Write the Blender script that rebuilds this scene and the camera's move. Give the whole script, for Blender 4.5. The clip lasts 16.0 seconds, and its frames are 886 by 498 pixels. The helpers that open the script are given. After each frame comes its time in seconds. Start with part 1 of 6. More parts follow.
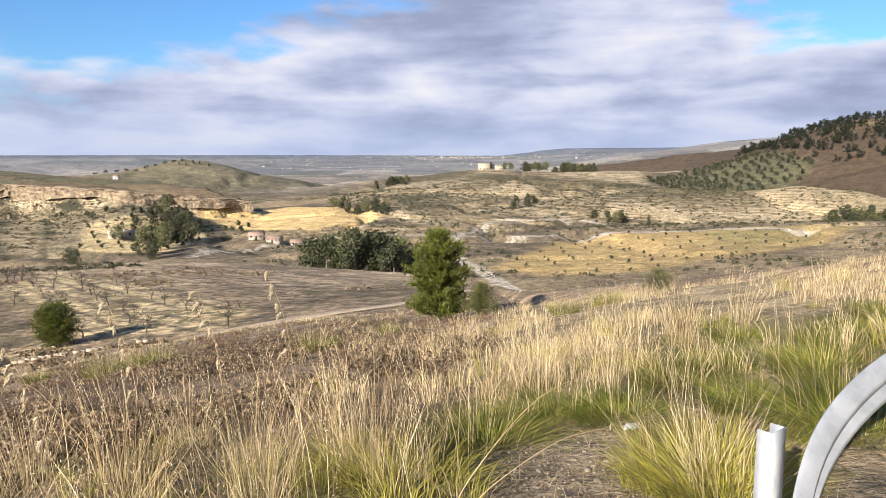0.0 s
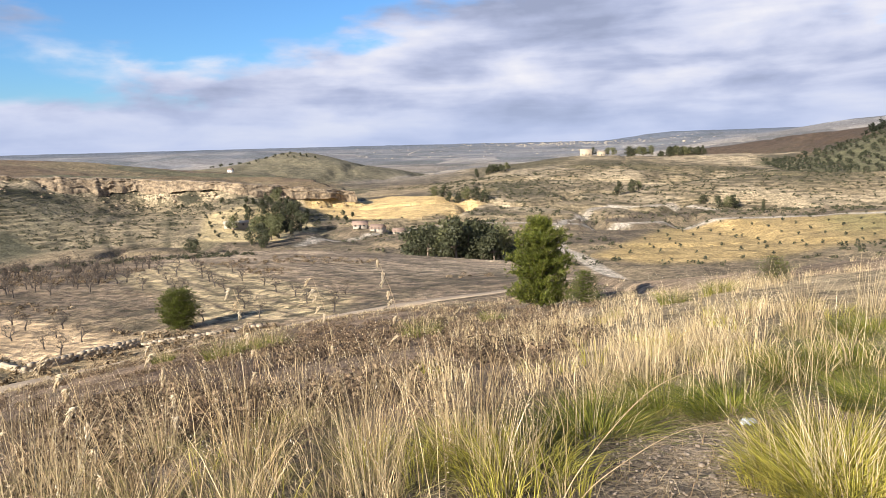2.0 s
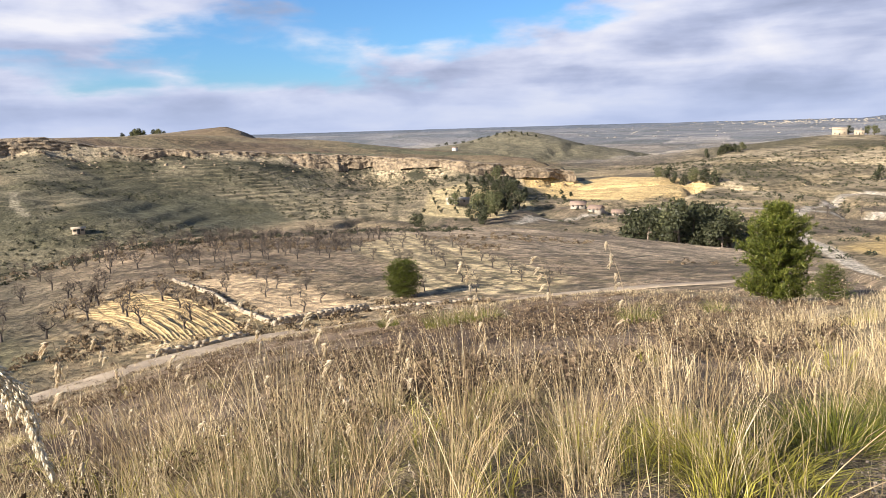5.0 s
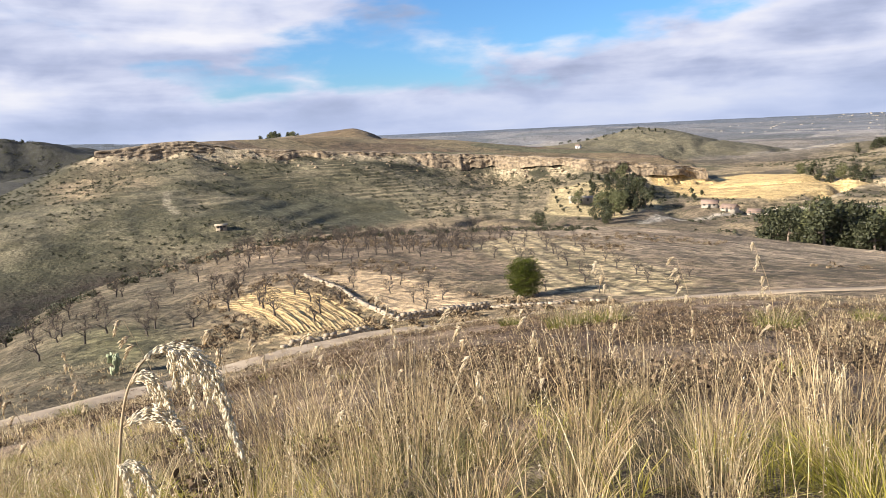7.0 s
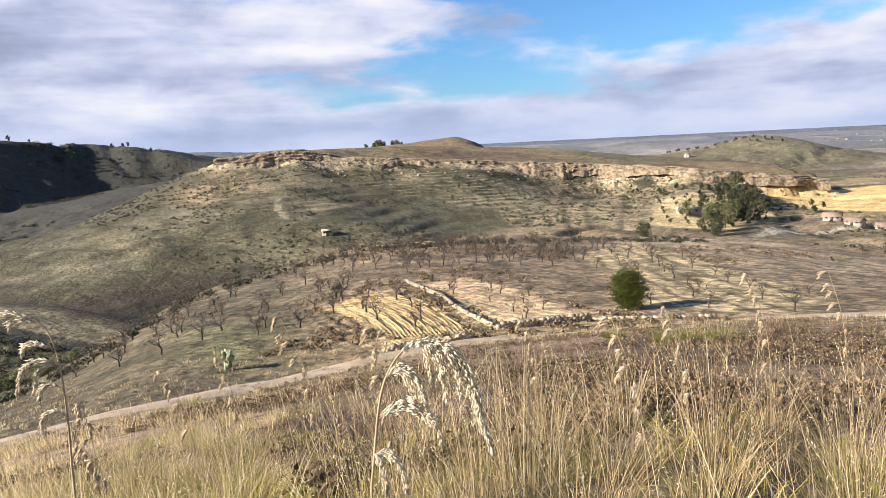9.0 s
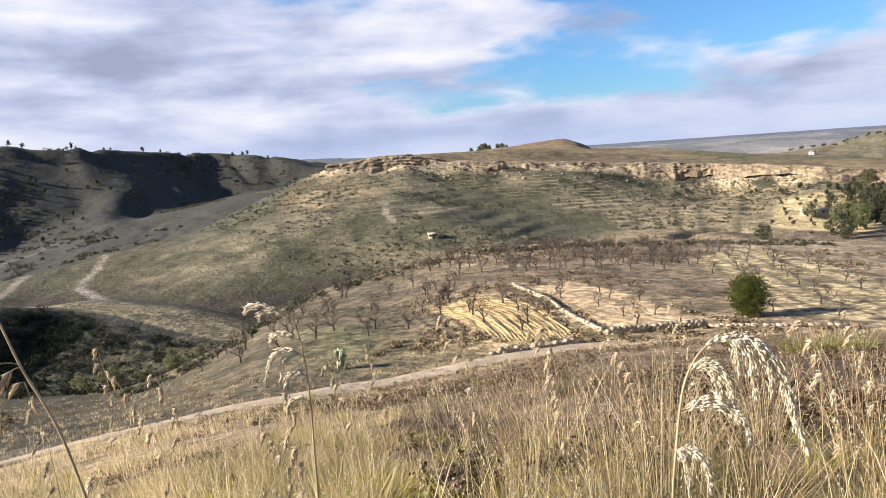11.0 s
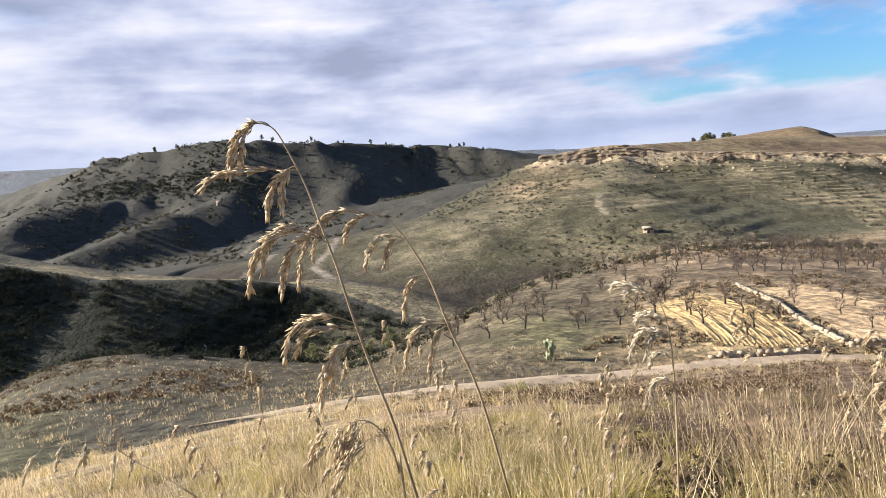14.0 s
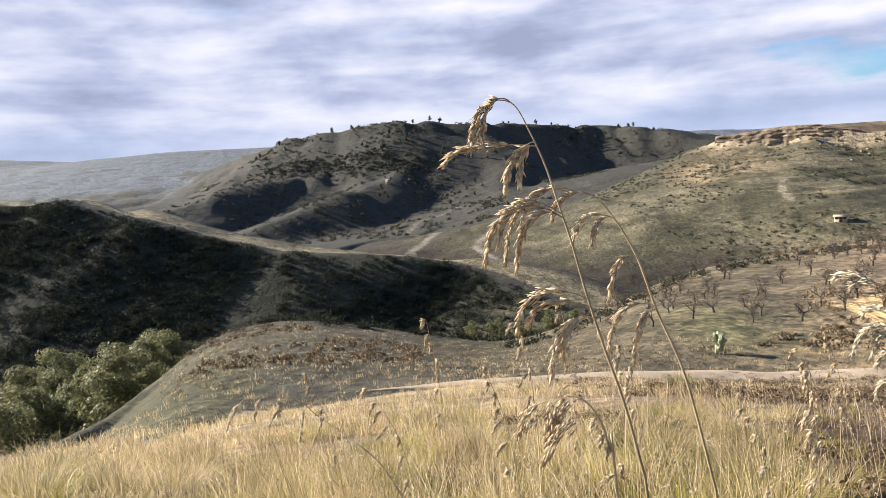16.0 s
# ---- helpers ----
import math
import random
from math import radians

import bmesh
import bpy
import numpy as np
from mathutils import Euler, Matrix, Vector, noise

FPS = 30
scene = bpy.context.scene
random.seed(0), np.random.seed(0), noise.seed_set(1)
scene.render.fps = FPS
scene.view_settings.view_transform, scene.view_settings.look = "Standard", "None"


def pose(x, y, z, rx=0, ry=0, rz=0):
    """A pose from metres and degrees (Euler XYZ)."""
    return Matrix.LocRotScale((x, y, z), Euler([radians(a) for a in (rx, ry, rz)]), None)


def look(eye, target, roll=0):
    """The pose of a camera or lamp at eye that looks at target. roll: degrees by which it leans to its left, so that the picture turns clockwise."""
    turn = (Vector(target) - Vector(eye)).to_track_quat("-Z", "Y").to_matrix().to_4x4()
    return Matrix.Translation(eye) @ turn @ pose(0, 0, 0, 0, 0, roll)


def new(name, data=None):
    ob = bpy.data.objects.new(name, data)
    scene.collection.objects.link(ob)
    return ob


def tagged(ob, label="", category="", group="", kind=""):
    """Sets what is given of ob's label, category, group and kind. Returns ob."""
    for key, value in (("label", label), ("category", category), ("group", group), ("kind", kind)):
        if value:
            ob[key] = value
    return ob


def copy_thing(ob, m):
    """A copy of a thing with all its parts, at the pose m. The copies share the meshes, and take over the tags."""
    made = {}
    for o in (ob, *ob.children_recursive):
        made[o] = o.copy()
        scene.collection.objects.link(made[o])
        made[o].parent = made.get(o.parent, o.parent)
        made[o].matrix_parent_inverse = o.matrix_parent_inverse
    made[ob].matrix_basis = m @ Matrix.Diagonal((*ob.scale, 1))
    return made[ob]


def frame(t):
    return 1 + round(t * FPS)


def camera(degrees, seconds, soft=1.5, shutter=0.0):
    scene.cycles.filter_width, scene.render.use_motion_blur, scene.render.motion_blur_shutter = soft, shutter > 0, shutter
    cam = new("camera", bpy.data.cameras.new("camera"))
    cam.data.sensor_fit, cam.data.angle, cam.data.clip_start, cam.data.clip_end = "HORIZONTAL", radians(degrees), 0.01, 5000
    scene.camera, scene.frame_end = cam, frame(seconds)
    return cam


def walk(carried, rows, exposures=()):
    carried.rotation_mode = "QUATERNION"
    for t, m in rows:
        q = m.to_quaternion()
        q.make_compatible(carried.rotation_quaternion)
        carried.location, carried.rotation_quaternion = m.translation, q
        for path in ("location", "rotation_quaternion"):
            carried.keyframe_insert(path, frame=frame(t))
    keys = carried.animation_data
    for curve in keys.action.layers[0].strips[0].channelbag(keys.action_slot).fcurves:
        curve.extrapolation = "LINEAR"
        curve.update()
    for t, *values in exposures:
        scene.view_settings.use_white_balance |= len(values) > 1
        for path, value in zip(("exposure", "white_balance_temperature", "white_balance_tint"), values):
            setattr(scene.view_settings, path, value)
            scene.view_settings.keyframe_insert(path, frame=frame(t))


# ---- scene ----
cam = camera(65.1, 16.0, soft=0.8)
PATH = [
    (0, (0.000, 0.000, 1.600), (-0.0110, 1.9822, 1.3341), -0.14),
    (0.5, (-0.009, -0.000, 1.600), (-0.0688, 1.9807, 1.3306), -0.37),
    (1, (-0.018, -0.001, 1.600), (-0.1362, 1.9767, 1.3239), -0.74),
    (1.5, (-0.027, -0.001, 1.600), (-0.2271, 1.9680, 1.3137), -1.15),
    (2, (-0.035, -0.002, 1.600), (-0.3332, 1.9530, 1.3041), -1.58),
    (2.5, (-0.044, -0.004, 1.600), (-0.4463, 1.9315, 1.2965), -1.90),
    (3, (-0.053, -0.006, 1.600), (-0.5513, 1.9061, 1.2911), -2.00),
    (3.5, (-0.061, -0.008, 1.600), (-0.6455, 1.8781, 1.2844), -1.83),
    (4, (-0.070, -0.011, 1.600), (-0.7495, 1.8416, 1.2761), -1.62),
    (4.5, (-0.078, -0.015, 1.600), (-0.8646, 1.7941, 1.2684), -1.57),
    (7, (-0.121, -0.040, 1.600), (-1.3008, 1.5421, 1.2728), -2.73),
    (7.5, (-0.148, -0.060, 1.600), (-1.3939, 1.4714, 1.2819), -2.67),
    (8, (-0.173, -0.082, 1.600), (-1.4805, 1.4000, 1.2914), -2.69),
    (8.5, (-0.198, -0.104, 1.600), (-1.5538, 1.3351, 1.3005), -2.66),
    (11, (-0.350, -0.276, 1.600), (-1.9466, 0.8991, 1.3359), -3.83),
    (11.5, (-0.359, -0.289, 1.600), (-2.0222, 0.7897, 1.3357), -4.09),
    (12, (-0.371, -0.308, 1.600), (-2.0930, 0.6730, 1.3362), -4.29),
    (12.5, (-0.410, -0.387, 1.600), (-2.1814, 0.5059, 1.3396), -4.55),
    (13, (-0.418, -0.406, 1.600), (-2.2255, 0.4110, 1.3440), -4.52),
    (13.5, (-0.444, -0.472, 1.600), (-2.2858, 0.2658, 1.3483), -4.24),
    (14, (-0.450, -0.496, 1.600), (-2.3262, 0.1509, 1.3515), -3.96),
    (14.5, (-0.441, -0.472, 1.600), (-2.3469, 0.0800, 1.3511), -3.78),
    (15, (-0.447, -0.499, 1.600), (-2.3810, -0.0549, 1.3466), -3.64),
    (15.5, (-0.453, -0.532, 1.600), (-2.4087, -0.2026, 1.3385), -3.65),
    (16, (-0.456, -0.554, 1.600), (-2.4276, -0.3608, 1.3282), -3.73),
]
walk(cam, [(t, look(eye, target, roll)) for t, eye, target, roll in PATH], exposures=[(0, 1.41), (8, 1.46), (16, 1.53)])

# ---- light ----
SUN_AZ, SUN_EL = 150.0, 23.0          # degrees to the left of +y, and above the horizon
sun_dir = Vector((-math.sin(radians(SUN_AZ)) * math.cos(radians(SUN_EL)), math.cos(radians(SUN_AZ)) * math.cos(radians(SUN_EL)), math.sin(radians(SUN_EL))))
sun = new("sun", bpy.data.lights.new("sun", "SUN"))
sun.data.energy, sun.data.angle, sun.data.color = 5.0, radians(0.6), (1.0, 0.935, 0.845)
sun.rotation_mode = "QUATERNION"
sun.rotation_quaternion = sun_dir.to_track_quat("Z", "Y")


class Nodes:
    """A small helper to write node trees in one line per node."""

    def __init__(self, tree):
        self.tree = tree
        tree.nodes.clear()

    def add(self, kind, *inputs, **settings):
        node = self.tree.nodes.new(kind)
        for key, value in settings.items():
            if key in node.inputs:
                self.put(node.inputs[key], value)
            else:
                setattr(node, key, value)
        for socket, value in zip(node.inputs, inputs):
            if value is not None:
                self.put(socket, value)
        return node

    def put(self, socket, value):
        if isinstance(value, bpy.types.Node):
            value = value.outputs[0]
        if isinstance(value, bpy.types.NodeSocket):
            self.tree.links.new(value, socket)
        else:
            socket.default_value = value

    def math(self, how, a, b=0.0, c=0.0, clamp=False):
        return self.add("ShaderNodeMath", a, b, c, operation=how, use_clamp=clamp).outputs[0]

    def vec(self, how, a, b=(0, 0, 0)):
        node = self.add("ShaderNodeVectorMath", a, b, operation=how)
        return node.outputs["Value"] if how in ("DOT_PRODUCT", "LENGTH", "DISTANCE") else node.outputs[0]

    def mix(self, f, a, b, how="MIX"):
        node = self.tree.nodes.new("ShaderNodeMix")
        node.data_type, node.blend_type = "RGBA", how
        self.put(node.inputs[0], f), self.put(node.inputs[6], a), self.put(node.inputs[7], b)
        return node.outputs[2]

    def ramp(self, f, *stops):
        node = self.add("ShaderNodeValToRGB", f)
        e = node.color_ramp.elements
        while len(e) < len(stops):
            e.new(0.5)
        for spot, (at, colour) in zip(e, stops):
            spot.position = at
            spot.color = (*colour, 1) if isinstance(colour, tuple) else (colour, colour, colour, 1)
        return node.outputs[0]

    def noise(self, where, scale, detail=4.0, rough=0.55, twist=0.0):
        return self.add("ShaderNodeTexNoise", Vector=where, Scale=scale, Detail=detail, Roughness=rough, Distortion=twist).outputs[0]

    def range(self, f, a, b, c=0.0, d=1.0, how="SMOOTHSTEP"):
        return self.add("ShaderNodeMapRange", f, a, b, c, d, interpolation_type=how).outputs[0]


def make_world():
    world = bpy.data.worlds.new("sky")
    scene.world = world
    world.use_nodes = True
    n = Nodes(world.node_tree)
    sky = n.add("ShaderNodeTexSky", sky_type="NISHITA", sun_disc=False, sun_elevation=radians(SUN_EL), sun_rotation=radians(-SUN_AZ), dust_density=0.6, ozone_density=2.5)
    way = n.add("ShaderNodeTexCoord").outputs["Generated"]
    x, y, z = n.add("ShaderNodeSeparateXYZ", way).outputs
    up = n.math("MAXIMUM", z, 0.0)
    az, el = n.math("ARCTAN2", n.math("MULTIPLY", x, -1.0), y), n.math("ARCSINE", z)
    # the cloud layer: long drawn-out banks low over the horizon, torn at their edges
    drawn = n.vec("MULTIPLY", way, (1, 1, 3.2))
    warp = n.add("ShaderNodeTexNoise", Vector=drawn, Scale=4.5, Detail=5.0, Roughness=0.55).outputs["Color"]
    wx, wy, _ = n.add("ShaderNodeSeparateXYZ", warp).outputs
    az_t = n.math("ADD", az, n.math("MULTIPLY", n.math("SUBTRACT", wx, 0.5), 0.42))
    el_t = n.math("ADD", el, n.math("MULTIPLY", n.math("SUBTRACT", wy, 0.5), 0.11))
    # clearings: toward (azimuth, elevation), half width, half height, in degrees, and how clear
    open_sky = 0.0
    for a, e, w, h, depth in ((27, 12.0, 21, 6.5, 1.0), (38, 6.5, 14, 4.5, 0.75), (14, 16, 14, 6, 0.8), (-29, 11.5, 9, 4.5, 1.0), (-20, 15, 12, 4, 0.7), (52, 4.6, 9, 1.8, 0.5), (63, 6.8, 7, 1.4, 0.35), (60, 15, 14, 3.5, 0.45)):
        off = n.add("ShaderNodeCombineXYZ", n.math("DIVIDE", n.math("SUBTRACT", az_t, radians(a)), radians(w)), n.math("DIVIDE", n.math("SUBTRACT", el_t, radians(e)), radians(h)), 0.0)
        open_sky = n.math("MAXIMUM", open_sky, n.range(n.vec("LENGTH", off), 0.35, 1.25, depth, 0.0))
    # high overhead the sky is mostly clear
    open_sky = n.math("MAXIMUM", open_sky, n.range(z, 0.32, 0.58, 0.0, 0.85))
    westward = n.range(az, radians(20), radians(80), 0.0, 1.0)
    streaks = n.noise(n.vec("MULTIPLY", way, (1.0, 1.0, 7.0)), 3.6, 5, 0.48, 0.2)
    puffs = n.noise(n.vec("MULTIPLY", way, (1, 1, 2.6)), 9.0, 6, 0.5, 0.2)
    lumps = n.math("ADD", n.math("MULTIPLY", n.math("SUBTRACT", streaks, 0.5), n.math("ADD", 0.6, n.math("MULTIPLY", westward, 0.6))), n.math("MULTIPLY", n.math("SUBTRACT", puffs, 0.5), n.math("SUBTRACT", 1.2, n.math("MULTIPLY", westward, 0.8))))
    thick = n.math("ADD", n.math("SUBTRACT", 0.86, open_sky), n.math("MULTIPLY", lumps, 1.1))
    cover = n.range(thick, 0.1, 0.66)
    low_banks = n.noise(n.vec("MULTIPLY", way, (1, 1, 7.5)), 2.6, 5, 0.5, 0.25)
    round_tops = n.noise(n.vec("MULTIPLY", way, (1, 1, 2.8)), 7.5, 6, 0.5, 0.2)
    shade = n.math("ADD", n.math("MULTIPLY", low_banks, 0.55), n.math("MULTIPLY", round_tops, 0.45))
    cloud = n.ramp(n.range(shade, 0.36, 0.63, how="LINEAR"), (0.0, (0.36, 0.41, 0.58)), (0.3, (0.49, 0.545, 0.75)), (0.6, (0.69, 0.73, 0.91)), (1.0, (0.93, 0.925, 0.99)))
    haze = n.range(z, 0.0, 0.09, 0.6, 0.0)
    cloud = n.mix(haze, cloud, (0.5, 0.6, 0.86, 1))
    blue = n.mix(1.0, sky, (0.085, 0.13, 0.18, 1), "MULTIPLY")
    blue = n.mix(haze, blue, (0.5, 0.66, 0.92, 1))
    colour = n.mix(cover, blue, cloud)
    ground = n.range(z, -0.03, 0.0)
    colour = n.mix(ground, (0.2, 0.17, 0.12, 1), colour)
    back = n.add("ShaderNodeBackground", colour, 0.365)
    n.add("ShaderNodeOutputWorld", back)


make_world()


# ---- the lie of the land ----
# The hillside that the road crosses: by azimuth (degrees left of +y), where its upper slope ends (metres away, height) ...
UPPER = np.array([
    (-180, 12, 1.5), (-120, 10, 0.6), (-60, 20, -0.3), (-33, 18, -0.9), (-16, 26, -3.3), (-5, 33, -5.6), (3, 50, -10), (10, 58, -11.8),
    (20, 58, -12.7), (33, 54, -13.2), (43, 50, -12.9), (52, 45, -12.6), (58, 43, -12.6), (63, 41, -12.2), (67, 40, -11.9), (74, 38, -11.3),
    (80, 37, -11), (90, 36, -10.8), (98, 35, -10.6), (102.5, 34, -10), (107, 26, -7.6), (111, 20, -5.6), (116, 15, -3.5), (140, 12, -2), (180, 12, 1.5)])
# ... and where the shelf below it breaks off, and how steeply it falls from there.
SHELF = np.array([
    (-60, 40, -2, 0.2), (-33, 24, -1.7, 0.25), (-16, 32, -4.6, 0.28), (-5, 42, -7.6, 0.28), (3, 165, -27, 0.25), (10, 165, -25.2, 0.25), (20, 155, -20.8, 0.22),
    (33, 150, -19.1, 0.2), (43, 140, -17.5, 0.2), (52, 132, -16.8, 0.22), (58, 125, -18.6, 0.3), (63, 113, -18.3, 0.4), (67, 104, -18.8, 0.45)])
SHELF_WEST = np.array([
    (70.5, 95, -20.5, 0.5), (74, 86, -20.8, 0.5), (80, 90, -24.8, 0.45), (86, 95, -24.4, 0.45), (90, 98, -23.3, 0.45), (93.5, 100, -22.4, 0.45), (98, 100, -20.7, 0.45), (102.5, 95, -20.2, 0.45), (107, 84, -21, 0.5),
    (111, 70, -21.5, 0.5), (116, 28, -9, 0.5), (140, 20, -5, 0.45), (175, 30, 2, -0.05)])
SHELF = np.vstack([[(-175, 30, 2, -0.05)], SHELF, SHELF_WEST])

# heights of the valley floors
FLOOR = np.array([
    (-216, 79, -51), (-202, 129, -40), (-178, 176, -37), (-140, 207, -35), (-115, 244, -36), (-68, 374, -38), (12, 190, -31), (47, 276, -34),
    (83, 391, -39), (92, 310, -32), (142, 287, -28.5), (170, 271, -25), (100, 180, -27)])
FLOOR = np.vstack([FLOOR, [
    (268, 592, -38), (170, 395, -37), (60, 480, -38), (215, 500, -36), (-320, 1157, -52), (-593, 91, -66), (-497, -58, -62), (-139, 20, -44), (-112, -57, -40), (-674, -189, -72), (-760, -110, -74), (-720, 60, -72), (-800, 90, -62), (-860, -100, -62), (0, 1200, -48), (-600, 900, -30),
    (500, 1200, -30), (0, 2500, -42), (-1500, 800, -40), (-1000, -500, -40)]])

# crests: points along the line, the slope on its left and right hand, how round it is, the height of a rock face on its right hand
RIDGES = {
    "mesa_spur": ([(-383, 200, -3), (-365, 164, -17.3), (-352, 114, -27.9), (-341, 80, -35.3), (-326, 54, -44.5)], 0.32, 0.3, 18, 0),
    "knoll": ([(-680, 470, -2), (-624, 501, 3.5), (-554, 506, 8), (-516, 545, 11.5), (-489, 569, -1)], 0.16, 0.16, 35, 0),
    "cone_hill": ([(-400, 700, -22), (-340, 779, -13), (-314, 843, -2), (-243, 814, -16), (-176, 780, -42)], 0.17, 0.17, 22, 0),
    "west_crest": ([(-1300, -300, -5), (-1184, -197, 21), (-1094, -118, 40), (-1050, -37, 46), (-999, 56, 52), (-989, 152, 44), (-1019, 254, 35), (-1043, 350, 29), (-969, 405, 20), (-900, 440, -3), (-800, 560, -5)], 0.1, 0.44, 12, 10),
    "west_spur": ([(-985, 90, 30), (-885, 46, -16), (-826, 23, -20), (-749, -35, -34), (-682, -99, -53), (-633, -127, -64)], 0.52, 0.3, 10, 0),
    "west_spur_2": ([(-1050, -60, 34), (-976, -42, -5), (-917, -69, -14), (-844, -157, -20), (-766, -203, -33), (-700, -240, -44)], 0.46, 0.28, 12, 0),
    "west_spur_3": ([(-1010, 220, 30), (-900, 190, -5), (-800, 150, -30), (-700, 140, -44), (-620, 130, -56)], 0.5, 0.3, 12, 0),
    "far_west": ([(-2600, -1900, 70), (-2333, -1149, 70), (-2323, -926, 50), (-2220, -602, 60), (-2179, -308, 55), (-2100, 200, 40), (-1900, 900, 20)], 0.05, 0.09, 60, 0),
    "scrub_hill": ([(-250, -240, 2), (-233, -117, -3.5), (-232, -94, -5.5), (-220, -70, -11.7), (-215, -50, -17.9), (-209, -28, -23.2), (-209, 23, -30.7), (-197, 34, -33.3), (-161, 55, -40)], 0.2, 0.42, 8, 0, 20),
    "mid_hill": ([(-68, 380, -36), (-33, 449, -30.5), (4, 560, -25), (34, 599, -18.6), (100, 592, -19.4), (115, 548, -29)], 0.15, 0.15, 40, 0),
    "ruin_hill": ([(45, 749, -14), (160, 770, -16), (300, 800, -18)], 0.12, 0.12, 40, 0),
    "terraced_hill": ([(111, 457, -24), (150, 477, -20), (184, 465, -21.6)], 0.3, 0.3, 26, 0),
    "pale_hill": ([(228, 446, -18.4), (249, 436, -21)], 0.4, 0.4, 16, 0),
    "wooded_hill": ([(250, 1071, -11), (345, 1045, 2), (404, 915, 11), (428, 848, 21.6), (444, 783, 34), (448, 722, 41), (520, 640, 60), (600, 500, 70)], 0.2, 0.3, 30, 0),
    "grey_hills_east": ([(748, 2385, 8), (909, 2221, 46), (1010, 2066, 54), (1063, 2040, 41), (1300, 1900, 45)], 0.06, 0.1, 60, 0),
    "grey_hills_west": ([(-1900, 1600, -10), (-1349, 2105, -16), (-1220, 2182, -5), (-1074, 2368, 2), (-700, 2600, -25)], 0.06, 0.08, 60, 0),
    "horizon_hills": ([(-3000, 3300, 10), (-1193, 4339, 10), (352, 4350, 2), (749, 4437, 46), (1346, 4294, 48), (2200, 3900, 45), (3500, 2500, 60)], 0.05, 0.035, 120, 0),
}


def hash_noise(x, y, size, seed):
    """Smooth value noise between -1 and 1."""
    u, v = x / size + 17.3 * seed, y / size - 9.1 * seed
    i, j = np.floor(u), np.floor(v)
    f, g = u - i, v - j
    f, g = f * f * (3 - 2 * f), g * g * (3 - 2 * g)

    def corner(a, b):
        h = np.sin(a * 127.1 + b * 311.7 + seed * 74.7) * 43758.5453
        return 2 * (h - np.floor(h)) - 1

    return (corner(i, j) * (1 - f) + corner(i + 1, j) * f) * (1 - g) + (corner(i, j + 1) * (1 - f) + corner(i + 1, j + 1) * f) * g


def fractal(x, y, size, seed, octaves=4, rough=0.5):
    total, amount = 0.0, 1.0
    for o in range(octaves):
        total = total + amount * hash_noise(x, y, size / 2**o, seed + o)
        amount *= rough
    return total


def smoothstep(a, b, x):
    t = np.clip((x - a) / (b - a), 0, 1)
    return t * t * (3 - 2 * t)


def soft_max(a, b, k):
    h = np.maximum(k - np.abs(a - b), 0) / k
    return np.maximum(a, b) + h * h * k / 4


# the table mountain: its rim all round, from the western tip along the southern face
MESA = [(-383, 197, 0), (-358, 237, 4.2), (-341, 261, -2.2), (-306, 305, -6.6), (-272, 346, -10.5), (-239, 378, -14), (-179, 388, -18), (-125, 440, -27), (-200, 560, -22), (-330, 640, -18),
        (-500, 620, -5), (-600, 560, 0), (-540, 430, 4), (-470, 330, 4), (-425, 240, 3)]


def to_line(x, y, crest):
    """How far each place lies from a line, the line's height there, and on which hand of it the place lies."""
    best, height, weight, side = np.full(x.shape, 1e12), 0.0, 0.0, np.zeros(x.shape)
    for (ax, ay, az), (bx, by, bz) in zip(crest, crest[1:]):
        ex, ey = bx - ax, by - ay
        t = np.clip(((x - ax) * ex + (y - ay) * ey) / (ex * ex + ey * ey), 0, 1)
        d = np.hypot(x - ax - t * ex, y - ay - t * ey)
        near = d < best
        best = np.where(near, d, best)
        share = 1 / (d * d + 9.0) ** 2.5
        weight, height = weight + share, height + share * (az + t * (bz - az))
        side = np.where(near, ex * (y - ay) - ey * (x - ax), side)
    return best, height / weight, side


def inside(x, y, outline):
    """Whether each place lies within an outline."""
    odd = np.zeros(np.shape(x), bool)
    for (ax, ay, *_), (bx, by, *_) in zip(outline, outline[1:] + outline[:1]):
        if ay != by:
            odd ^= ((ay > y) != (by > y)) & (x < (bx - ax) * (y - ay) / (by - ay) + ax)
    return odd


def ridge(x, y, crest, left, right, round_off, face, reach=1e9):
    """The height of a ridge's two flanks."""
    best, height, side = to_line(x, y, crest)
    out = side < 0
    d = np.sqrt(best**2 + round_off**2) - round_off
    fall = np.where(out, right * d, left * d + 0.28 * np.maximum(d - reach, 0))
    if face:
        fall = fall + np.where(out, face * smoothstep(1.0, 25.0, best + 6 * hash_noise(x, y, 30.0, 5)), 0)
    return height - fall


